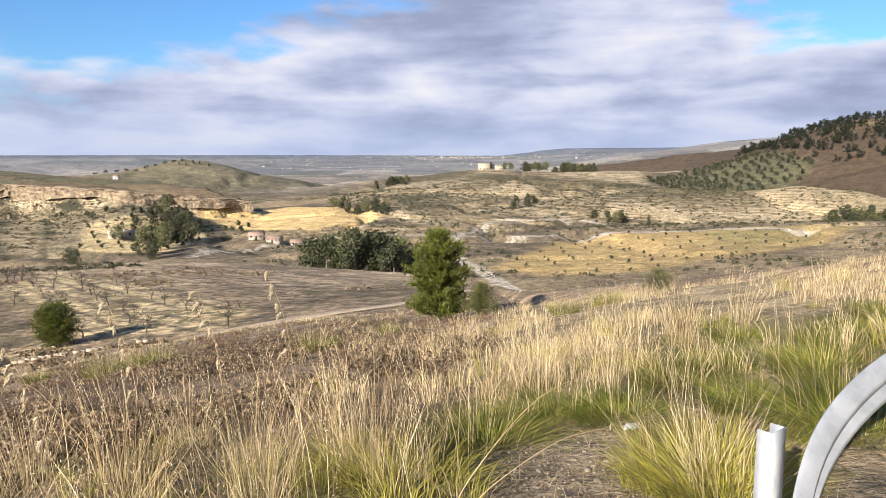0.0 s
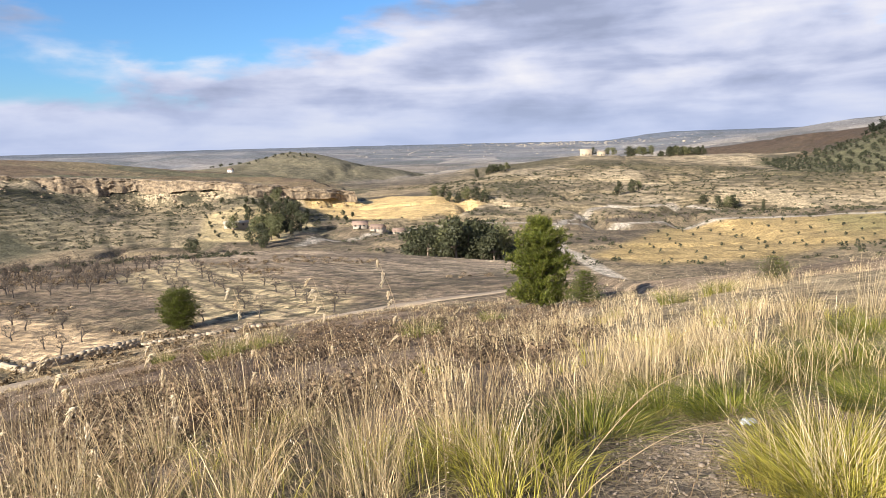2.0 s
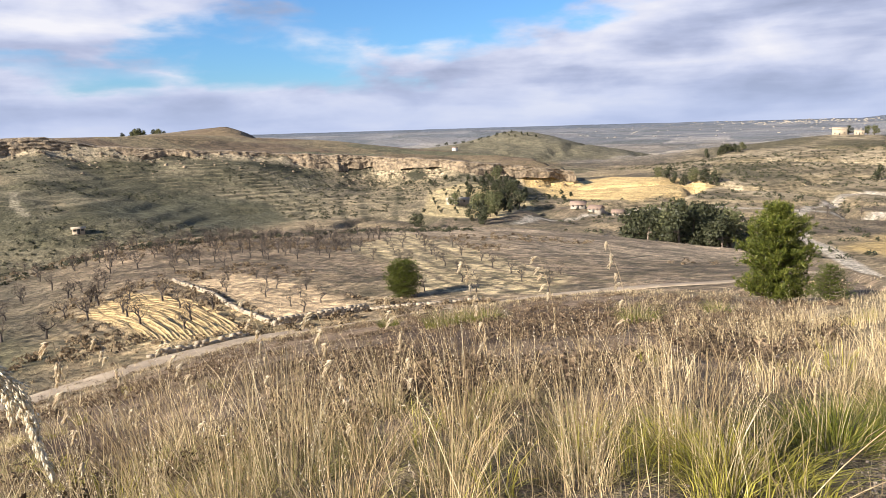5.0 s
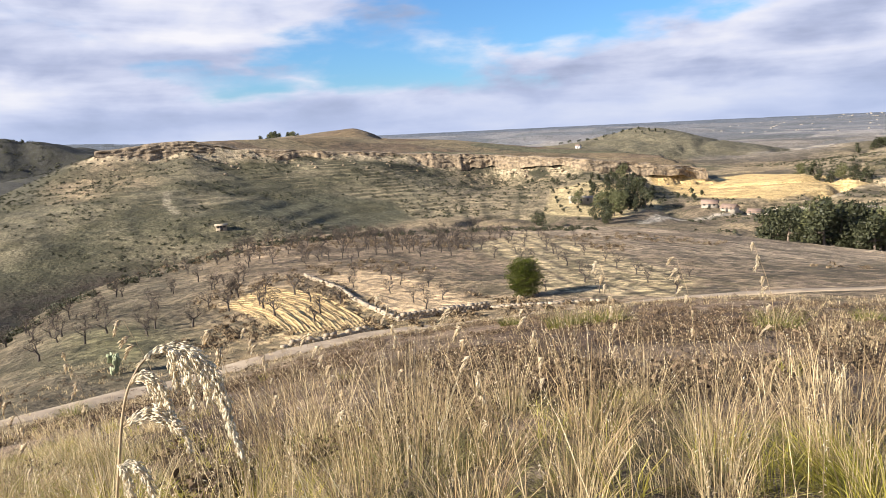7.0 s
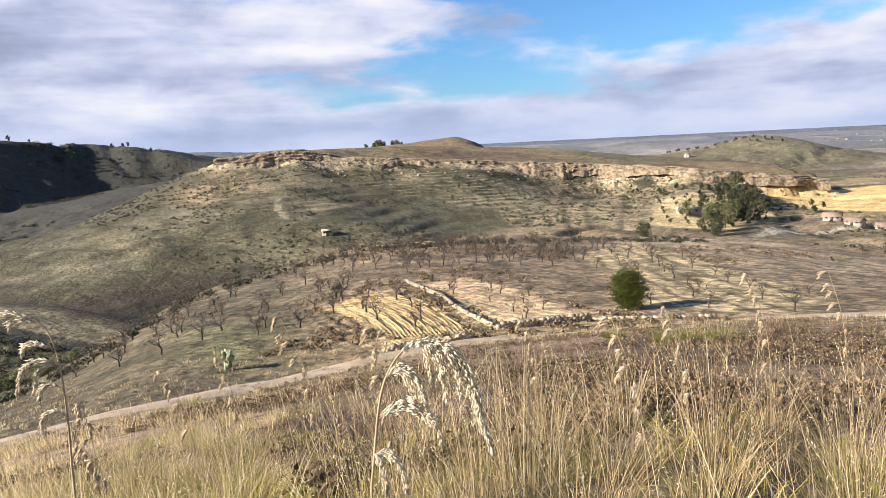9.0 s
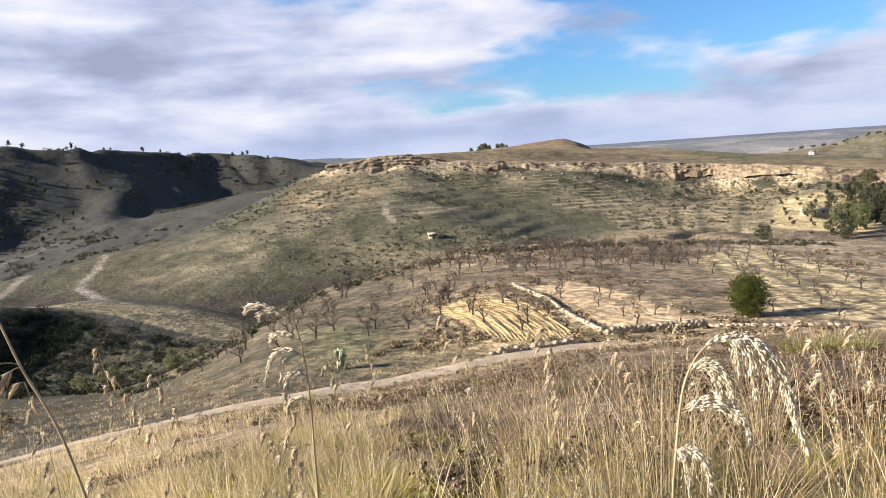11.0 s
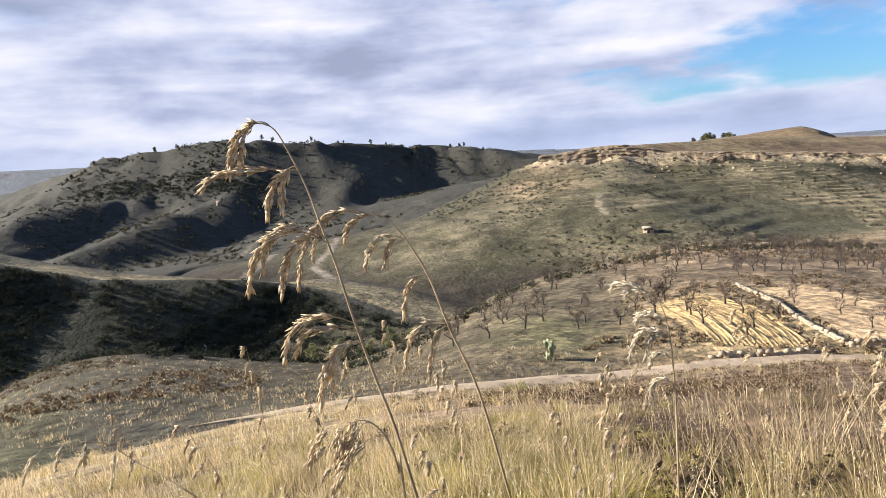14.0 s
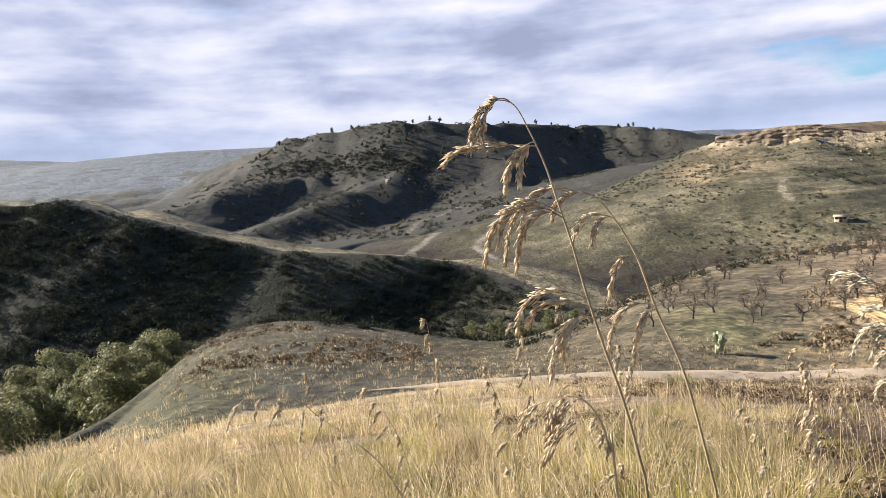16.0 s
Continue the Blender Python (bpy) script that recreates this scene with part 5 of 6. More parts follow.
def fading(count, full, end, d0, d1, power=1.0, other=0.0):
    """Places in a sector that thins out towards one side."""
    at = polar(count * 2, min(other, end), max(other, end), d0, d1, power)
    az = np.degrees(np.arctan2(-at[:, 0], at[:, 1]))
    keep = rng.uniform(0, 1, len(at)) < np.clip((az - end) / (full - end), 0, 1) * np.clip(0.5 + 1.5 * hash_noise(at[:, 0], at[:, 1], 2.2, 91), 0.04, 1)
    return at[keep][:count]


west = lambda n, d0, d1, p=1.0: fading(n, 82, 44, d0, d1, p, 124)
east = lambda n, d0, d1, p=1.0: fading(n, -10, 14, d0, d1, p, -46)
mid = lambda n, d0, d1, p=1.0: polar(n, -2, 62, d0, d1, p)
WIND = (-0.12, -0.1)
stuff("dry_grass", joined([
    tufts(west(240, 2.0, 18), 22, 0.42, 0.006, 0.17, 0.5, WIND),
    tufts(west(90, 2.4, 18), 70, 0.55, 0.0055, 0.26, 0.6, WIND),
    tufts(west(1700, 12, 42, 0.8), 10, 0.48, 0.014, 0.22, 0.4, WIND),
    tufts(east(1300, 7.5, 36, 0.9), 18, 0.5, 0.008, 0.2, 0.4, (-0.05, 0)),
    tufts(east(40, 5.2, 8.5), 22, 0.6, 0.006, 0.16, 0.4, (-0.05, 0)),
    tufts(mid(110, 2.2, 5.2), 22, 0.38, 0.005, 0.15, 0.5, WIND),
    tufts(mid(420, 5, 56, 0.85), 10, 0.26, 0.009, 0.18, 0.55, WIND),
    tufts(polar(700, -6, 100, 30, 54, 0.3), 10, 0.4, 0.02, 0.25, 0.4, WIND)]),
    STRAW, "dry straw-coloured grass in tufts over the slope", "grass")
stuff("hollow_grass", tufts(polar(420, 98, 124, 5, 24), 22, 0.42, 0.009, 0.22, 0.5, WIND), STRAW, "dry grass above the wooded hollow", "grass")
stuff("green_grass", joined([
    tufts(west(210, 2.2, 26), 36, 0.4, 0.007, 0.2, 0.6, WIND),
    tufts(east(70, 8.0, 22), 40, 0.45, 0.008, 0.2, 0.6),
    tufts(mid(50, 2.2, 7), 30, 0.45, 0.006, 0.14, 0.5)]),
    LIME, "yellow-green grass growing through the dry tufts", "grass")
def lying(at, long):
    """Fallen stems lying about on the soil."""
    n = len(at)
    a = rng.uniform(0, 2 * np.pi, n)
    return blades(np.c_[at, land(at[:, 0], at[:, 1]) + 0.004], rng.uniform(0.01, 0.06, n), np.full(n, 0.0045), np.stack([np.cos(a), np.sin(a)], -1) * (long * rng.uniform(0.4, 1.2, n))[:, None], 0.3)


stuff("straw_litter", joined([lying(polar(2600, -34, 0, 2.4, 8), 0.28), lying(polar(1400, 0, 60, 2.2, 7), 0.25), lying(polar(3600, 60, 122, 2.2, 9), 0.3)]), BROWN_STRAW, "fallen dry stems lying on the soil", "straw")
stuff("brown_weeds", joined([
    tufts(mid(1900, 5.5, 56, 0.75), 9, 0.24, 0.011, 0.2, 0.9, (0, 0), 0.1),
    tufts(fading(900, 52, 88, 7, 38, 0.7, 36), 10, 0.26, 0.011, 0.2, 0.9, (0, 0), 0.1),
    tufts(polar(500, -40, 120, 2.0, 8), 8, 0.15, 0.006, 0.15, 0.9, (0, 0), 0.1),
    tufts(polar(420, 72, 122, 3.0, 16), 14, 0.3, 0.008, 0.22, 0.9, (0, 0), 0.1)]),
    WEED, "low brown withered weeds on bare soil", "weeds")
spots = polar(5200, -4, 84, 5.0, 54, 0.72)
spots = spots[(hash_noise(spots[:, 0], spots[:, 1], 3.4, 95) + 0.6 * hash_noise(spots[:, 0], spots[:, 1], 1.3, 96) > -0.1) & (rng.uniform(0, 1, len(spots)) < smoothstep(86, 60, np.degrees(np.arctan2(-spots[:, 0], spots[:, 1]))))]
bushes(spots, 0.24, 34, HEATH, "brown_heath", "low dark brown heath plants on the bare slope", 1.0)
heads = [stalks(west(520, 1.8, 9), 0.85, WIND), stalks(mid(190, 2.3, 6.5), 0.95, (-0.16, -0.05)), stalks(east(420, 5.0, 16), 0.95, (-0.14, 0), 0.005, 8, 0.022), stalks(mid(160, 6, 20), 0.8, WIND, 0.008, 7, 0.03)]
stuff("straw_stems", joined([h[0] for h in heads]), STRAW, "tall thin dry grass stems", "grass")
stuff("seed_heads", joined([h[1] for h in heads]), SEED, "narrow pale seed heads on dry stems", "grass")


stuff("mound_weeds", tufts(polar(1500, 74, 108, 42, 104, 0.8), 8, 0.3, 0.03, 0.4, 0.9, (0, 0), 0.1), WEED, "withered brown weeds on the mound", "weeds")
stuff("mound_grass", tufts(polar(700, 74, 108, 42, 100, 0.8), 8, 0.34, 0.026, 0.35, 0.6, WIND), STRAW, "thin dry grass on the mound", "grass")


def grass_clump(material, label, per, height, radius, straw, splay, tall=1.45, stem=STRAW):
    ob = thing("grass_clump", label, "grass clump", 0, 0, 0)
    n = per
    a, r = rng.uniform(0, 2 * np.pi, n), np.sqrt(rng.uniform(0, 1, n)) * radius
    off = np.stack([np.cos(a), np.sin(a)], -1)
    h = height * rng.uniform(0.55, 1.1, n)
    lean = off * (splay * h * (0.25 + 0.9 * r / radius))[:, None] + rng.normal(0, 0.08, (n, 2))
    part("blade_tuft", blades(np.c_[off * r[:, None], np.full(n, -0.06)], h, 0.0075 * rng.uniform(0.6, 1.3, n), lean, 0.42), material, ob)
    a, r = rng.uniform(0, 2 * np.pi, straw), np.sqrt(rng.uniform(0, 1, straw)) * radius * 0.8
    off = np.stack([np.cos(a), np.sin(a)], -1)
    h = tall * height * rng.uniform(0.5, 1.15, straw)
    part("dry_stem_tuft", blades(np.c_[off * r[:, None], np.full(straw, -0.06)], h, 0.0042 * rng.uniform(0.6, 1.2, straw), off * (rng.uniform(0.0, 0.6, straw) * h)[:, None] + np.array([-0.1, 0.0]) * h[:, None], 0.12), stem, ob, "straw-coloured dry stems")
    return ob


CLUMPS = patterns(*[grass_clump(GREEN, "dense clump of arching green grass with dry stems", 1700, 0.5, 0.46, 38, 1.2, 1.9) for _ in range(3)])
plant_trees(CLUMPS, [(1.45, 5.7), (0.95, 5.9), (2.3, 6.7), (2.5, 5.5), (3.6, 6.4), (3.2, 5.1), (2.9, 7.2), (4.4, 7.4), (0.3, 5.2), (5.2, 8.6), (4.0, 9.2), (6.0, 9.4), (2.7, 4.6)], 0.6, 0.95, "green grass clumps by the guard rail")
BRIGHT = patterns(*[grass_clump(LIME, "bright yellow-green grass clump on stony soil", 620, 0.5, 0.34, 60, 0.8) for _ in range(2)])
plant_trees(BRIGHT, [(1.5, 3.75), (1.36, 3.95), (1.75, 4.3), (-0.25, 4.3), (-0.6, 4.6), (1.5, 3.5), (1.72, 3.9), (1.62, 4.15), (-5.6, 0.4), (-6.4, -0.8), (-4.6, 1.3), (-7.0, 2.2), (-5.9, -1.5), (-8.2, -0.2), (-4.0, -0.4), (-9.6, 0.8), (-7.2, -2.3)], 0.55, 1.05, "bright grass clumps")
DRY = patterns(*[grass_clump(CLUMP, "clump of tall straw-dry grass stems", 300, 0.36, 0.24, 95, 1.1, 2.9, stem) for stem in (BROWN_STRAW, STRAW, STRAW, BROWN_STRAW)])
plant_trees(DRY, [(-1.9, 3.6), (-1.1, 3.85), (-0.35, 4.1), (-1.2, 4.5), (-0.6, 4.6), (-3.9, 4.7), (-3.1, 3.5), (-2.0, 4.3), (0.5, 6.6), (-4.1, 3.1), (-0.9, 5.5), (-2.5, 5.1), (-6.9, 3.1), (-4.9, 4.3), (1.0, 7.4), (2.0, 8.4), (3.4, 9.8), (5.0, 11.5), (6.6, 12.0), (-4.2, 1.6), (-5.6, 2.2), (-4.8, 0.2), (-6.6, 0.9), (-5.3, -0.7), (-4.4, -1.0), (-7.4, -0.6), (-6.2, -1.9), (-8.4, 1.6), (-9.0, -1.8), (-3.9, 0.7), (-7.8, -3.0), (-10.5, -3.2), (-2.2, 2.9), (-2.9, 2.7), (-1.6, 3.1), (-2.7, 4.0), (-3.4, 4.2), (-1.5, 5.0), (-3.3, 2.3), (-3.7, 3.6), (-4.6, 3.6), (-2.4, 6.2), (-3.6, 5.6)], 0.6, 1.2, "dry grass clumps on the slope")
BANK = patterns(*[grass_clump(m, label, per, h, r, straw, splay, tall) for m, label, per, h, r, straw, splay, tall in (
    (LIME, "yellow-green grass clump with pale dry stems", 520, 0.42, 0.3, 70, 1.0, 1.7), (STRAW, "dense clump of pale straw-dry grass", 480, 0.42, 0.24, 60, 0.8, 1.7),
    (CLUMP, "greenish straw clump of bending grass", 420, 0.4, 0.28, 70, 1.1, 1.8), (STRAW, "low tuft of bleached dry grass", 260, 0.3, 0.2, 40, 1.0, 1.5))])
bank = polar(420, 60, 122, 2.6, 15, 0.85)
plant_trees(BANK, [(a, b) for a, b in bank if hash_noise(np.array(a), np.array(b), 1.6, 92) > -0.35], 0.6, 1.25, "grass clumps on the western bank")
SHRUBLET = patterns(*[grass_clump(GREEN, "dull green grass clump on the brown slope", 420, 0.7, 0.42, 90, 0.7) for _ in range(2)])
plant_trees(SHRUBLET, [(-9.9, 21.0), (-9.2, 21.4), (-10.4, 20.3), (-31.5, 13.6), (-3.4, 17.7), (3.4, 19.5), (5.0, 21.0), (-2.0, 24.0), (-16.0, 26.0)], 0.9, 1.3, "green clumps on the slope")


def smooth_line(points, n):
    """A smooth curve through points."""
    p = np.array(points, float)
    p = np.vstack([2 * p[0] - p[1], p, 2 * p[-1] - p[-2]])
    out = []
    for u in np.linspace(0, len(p) - 3 - 1e-6, n):
        i, t = int(u), u - int(u)
        a, b, c, d = p[i : i + 4]
        out.append(0.5 * (2 * b + (c - a) * t + (2 * a - 5 * b + 4 * c - d) * t * t + (3 * b - a - 3 * c + d) * t**3))
    return np.array(out)


def panicle(points, branches, reach, husk, drift, label, thick=0.0022, name="grass_stalk", nod=0.95, seed=SEED, bare=0.4, fluff=0.004):
    """A tall grass stalk with drooping branches full of seed husks; its foot stands on the ground."""
    foot = np.array(points[0])
    way = foot - np.array(points[1])
    ground = float(land(foot[0], foot[1]))
    slide = way[:2] / abs(way[2]) * (foot[2] - ground) * 0.5
    points = [(foot[0] + slide[0], foot[1] + slide[1], ground - 0.02), ((foot[0] + slide[0] * 0.4), (foot[1] + slide[1] * 0.4), (foot[2] + ground) / 2), *points]
    line = smooth_line(points, 60)
    ob = thing(name, label, "grass", *points[0][:2], points[0][2], group="tall grass stalks")
    origin = np.array(points[0])
    line = line - origin
    part("stem", tube(line, np.linspace(thick, thick * 0.35, len(line)), 6), STEM, ob, smooth=True)
    drift = np.array((*drift, 0.0))
    for u in branches:
        at = line[int(u * (len(line) - 1))]
        long = reach * rng.uniform(0.7, 1.15) * (1.25 - 0.5 * (u - 0.5))
        out = drift * rng.uniform(0.35, 1.0) + np.array((*rng.normal(0, 0.25, 2), 0))
        s = np.linspace(0, 1, 9)[:, None]
        path = at + out * long * s + np.array([0, 0, 1.0]) * long * (0.35 * s - (0.35 + nod) * s**2)
        arm = part("branch", tube(path, np.linspace(thick * 0.35, thick * 0.12, 9), 4), STEM, ob)
        n = int(84 * reach / 0.08 * 0.012 / husk)
        t = rng.uniform(bare, 1.04, n)
        spot = np.stack([np.interp(t, s[:, 0], path[:, k]) for k in range(3)], -1) + rng.normal(0, 1, (n, 3)) * (fluff * np.sin(np.pi * np.clip((t - bare + 0.08) / (1.14 - bare), 0, 1)))[:, None]
        slope = out * long + np.array([0, 0, 1.0]) * long * (0.35 - 2 * (0.35 + nod) * t[:, None])
        way = slope / np.linalg.norm(slope, axis=1, keepdims=True) + rng.normal(0, 0.16, (n, 3))
        part("seed_head", spikelets(spot, way, husk * rng.uniform(0.9, 1.6, n), husk * 0.3), seed, arm)
    return ob


def drawn_stalk(stem, arms, husk, label, thick, seed=SEED, tail=2.0, fluff=0.002, bare=0.2, full=9):
    """A grass stalk through the given points, with arched side branches (where on the stem, the way to the tip, the rise of the arch) full of husks; past tail the stem itself bears husks."""
    top = np.array(stem)
    foot, way = top[0], top[0] - top[1]
    ground = float(land(foot[0], foot[1]))
    slide = way[:2] / abs(way[2]) * (foot[2] - ground) * 0.4
    base = np.array([foot[0] + slide[0], foot[1] + slide[1], ground - 0.02])
    ob = thing("grass_stalk", label, "grass", *base, group="tall grass stalks")
    line = smooth_line(list(stem), 70) - base
    low = smooth_line([(0, 0, 0), tuple((line[0] + [slide[0] * 0.4, slide[1] * 0.4, 0]) * [0.85, 0.85, 0.5]), tuple(line[0])], 24)
    whole = np.vstack([low[:-1], line])
    part("stem", tube(whole, np.concatenate([np.full(23, thick), np.linspace(thick, thick * 0.35, len(line))]), 6), STEM, ob, smooth=True)
    run = np.concatenate([[0], np.cumsum(np.linalg.norm(np.diff(line, axis=0), axis=1))])
    run /= run[-1]

    def husks(path, parent, count, start):
        t = rng.uniform(start, 1.02, count)
        s = np.linspace(0, 1, len(path))
        spot = np.stack([np.interp(t, s, path[:, k]) for k in range(3)], -1)
        ahead = np.stack([np.interp(t, s, np.gradient(path[:, k])) for k in range(3)], -1)
        ahead /= np.linalg.norm(ahead, axis=1, keepdims=True)
        swell = fluff * np.sin(np.pi * np.clip((t - start + 0.1) / (1.15 - start), 0.05, 1))
        part("seed_head", spikelets(spot + rng.normal(0, 1, (count, 3)) * swell[:, None], ahead + rng.normal(0, 0.2, (count, 3)), husk * rng.uniform(0.9, 1.5, count), husk * 0.32), seed, parent)

    for u, dx, dy, dz, arch in arms:
        at = np.array([np.interp(u, run, line[:, k]) for k in range(3)])
        s = np.linspace(0, 1, 11)[:, None]
        path = at + np.array([dx, dy, 0]) * (1 - (1 - s) ** 1.5) + np.array([0, 0, 1.0]) * (dz * s**1.6 + arch * 4 * s * (1 - s))
        arm = part("branch", tube(path, np.linspace(thick * 0.4, thick * 0.14, 11), 4), STEM, ob)
        long = np.linalg.norm(np.diff(path, axis=0), axis=1).sum()
        husks(path, arm, int(14 + full * long / husk), bare)
    if tail < 1:
        bent = line[run >= tail]
        bearer = part("branch", tube(bent, np.full(len(bent), thick * 0.3), 4), STEM, ob)
        husks(bent, bearer, int(2 * full * np.linalg.norm(np.diff(bent, axis=0), axis=1).sum() / husk), 0.0)


LEFT = (-0.25, -0.95)
drawn_stalk([(-0.950, -0.359, 1.339), (-0.961, -0.370, 1.397), (-0.969, -0.381, 1.438), (-0.978, -0.392, 1.484), (-0.986, -0.400, 1.524), (-0.992, -0.408, 1.556), (-0.999, -0.416, 1.588), (-1.005, -0.426, 1.615), (-1.009, -0.433, 1.631), (-1.012, -0.440, 1.639)],
            [(0.99, -0.005, -0.033, -0.033, 0.008), (1.00, -0.003, -0.023, -0.029, 0.006), (0.86, -0.019, -0.070, -0.007, 0.005), (0.86, -0.004, -0.026, -0.030, 0.004), (0.87, 0.000, -0.014, -0.029, 0.004), (0.67, -0.014, -0.061, -0.030, 0.019), (0.67, -0.007, -0.037, -0.034, 0.012), (0.68, -0.011, -0.049, -0.019, 0.016), (0.46, -0.013, -0.054, -0.020, 0.013), (0.44, -0.011, -0.046, -0.010, 0.008), (0.41, -0.004, -0.035, -0.043, 0.007), (0.41, -0.003, -0.025, -0.031, 0.006)], 0.0078, "tall dry grass stalk with golden drooping seed heads", 0.0013, fluff=0.0014)
drawn_stalk([(-1.229, -0.159, 1.167), (-1.254, -0.184, 1.306), (-1.272, -0.211, 1.388), (-1.286, -0.229, 1.454), (-1.298, -0.249, 1.499), (-1.308, -0.270, 1.530), (-1.314, -0.287, 1.540), (-1.320, -0.308, 1.541)],
            [(0.99, -0.014, -0.084, -0.082, 0.019), (0.97, -0.015, -0.071, -0.049, 0.016), (0.93, -0.010, -0.046, -0.025, 0.007), (0.83, -0.011, -0.052, -0.031, 0.012), (0.83, -0.004, -0.028, -0.030, 0.007), (0.70, -0.004, -0.035, -0.047, 0.010), (0.55, -0.010, -0.057, -0.047, 0.013), (0.54, 0.000, -0.030, -0.063, 0.007)], 0.0095, "tall dry grass stalk with arching golden seed heads", 0.0018, fluff=0.0018)
drawn_stalk([(-0.727, 0.252, 1.284), (-0.727, 0.268, 1.362), (-0.721, 0.280, 1.395), (-0.710, 0.292, 1.412), (-0.695, 0.305, 1.416), (-0.680, 0.317, 1.410), (-0.666, 0.324, 1.392), (-0.656, 0.327, 1.365), (-0.650, 0.327, 1.342), (-0.641, 0.329, 1.317)],
            [(0.55, 0.009, -0.001, -0.039, 0.002), (0.56, 0.018, 0.004, -0.052, 0.003), (0.60, 0.020, 0.006, -0.047, 0.003), (0.36, 0.035, 0.020, -0.037, 0.018), (0.36, 0.024, 0.015, -0.023, 0.016), (0.22, 0.049, 0.036, -0.020, 0.016), (0.23, 0.034, 0.028, 0.000, 0.013), (0.09, 0.026, 0.016, -0.031, 0.012), (0.09, 0.012, 0.003, -0.035, 0.007)], 0.0065, "pale feathery grass plume arching over", 0.0014, PALE, 0.46, 0.0026, 0.08, 22)
drawn_stalk([(-1.293, 0.149, 1.167), (-1.299, 0.153, 1.218), (-1.305, 0.155, 1.261), (-1.311, 0.156, 1.304), (-1.320, 0.153, 1.347), (-1.330, 0.146, 1.372), (-1.338, 0.137, 1.383)],
            [(0.97, -0.035, -0.046, 0.009, 0.012), (0.95, -0.024, -0.032, 0.001, 0.007), (0.75, -0.026, -0.035, 0.003, 0.012), (0.65, -0.032, -0.050, -0.032, 0.019), (0.64, -0.019, -0.032, -0.030, 0.012), (0.50, -0.019, -0.028, -0.012, 0.012), (0.33, -0.020, -0.029, -0.015, 0.012)], 0.0085, "pale grass stalk nodding to one side", 0.0018, PALE, 2.0, 0.0022, 0.12, 14)
panicle([(-1.095, -0.331, 1.246), (-1.111, -0.332, 1.288), (-1.121, -0.338, 1.318), (-1.130, -0.350, 1.336), (-1.137, -0.365, 1.341), (-1.143, -0.382, 1.333)], (0.62, 0.74, 0.84, 0.92, 1.0), 0.048, 0.0095, LEFT, "dry grass stalk with drooping seed heads", 0.0016)
panicle([(-3.119, -0.559, 0.311), (-3.253, -0.710, 0.439), (-3.378, -0.854, 0.510), (-3.396, -0.933, 0.583), (-3.410, -1.041, 0.610), (-3.419, -1.138, 0.606)], (0.66, 0.74, 0.82, 0.9, 1.0), 0.11, 0.022, LEFT, "pale dry grass stalk leaning over the grass", 0.0035, seed=PALE)
for line in ([(0.031, 2.697, 0.167), (0.146, 2.742, 0.342), (0.348, 2.872, 0.525), (0.52, 2.997, 0.588), (0.726, 3.106, 0.62)], [(0.115, 2.794, 0.125), (0.297, 2.878, 0.246), (0.534, 3.045, 0.31), (0.786, 3.194, 0.31)]):
    panicle(line, (1.0,), 0.06, 0.01, (0.5, 0.3), "long dry stalk bending over bare soil", 0.0035, nod=0.3, bare=0.0, fluff=0.002)
for az, d, tall, bow in ((36, 1.75, 1.32, 0.1), (57, 1.9, 1.36, 0.05), (61, 2.3, 1.42, 0.12), (79, 1.75, 1.32, 0.03), (84, 2.3, 1.4, 0.15), (88, 2.0, 1.2, 0.1), (91, 2.6, 1.45, 0.06), (94, 2.3, 1.34, 0.1),
                         (97, 2.8, 1.5, 0.05), (100, 2.5, 1.3, 0.14), (104, 2.9, 1.36, 0.1), (86, 3.1, 1.52, 0.05), (82, 2.8, 1.38, 0.1), (76, 2.2, 1.2, 0.12), (70, 2.6, 1.3, 0.1), (30, 2.4, 1.3, 0.12), (24, 2.6, 1.4, 0.1),
                         (12, 2.9, 1.45, 0.12), (18, 3.2, 1.4, 0.1), (47, 2.4, 1.25, 0.12), (42, 2.7, 1.35, 0.1), (52, 2.9, 1.3, 0.14), (66, 3.2, 1.35, 0.1)):
    x, y = -d * math.sin(radians(az)), d * math.cos(radians(az))
    z = float(land(x, y))
    w = np.array([-math.sin(radians(az + 80)), math.cos(radians(az + 80))]) * bow
    line = [(x, y, z + 0.3 * tall), (x + w[0] * 0.25, y + w[1] * 0.25, z + 0.6 * tall), (x + w[0] * 0.6, y + w[1] * 0.6, z + 0.85 * tall), (x + w[0] * 1.2, y + w[1] * 1.2, z + tall)]
    panicle(line, (0.74, 0.79, 0.84, 0.88, 0.92, 0.96, 1.0), 0.05, 0.014, tuple(w / bow * 0.5), "slim dry grass stalk with a narrow seed head", 0.002, nod=0.5, bare=0.2, fluff=0.003)


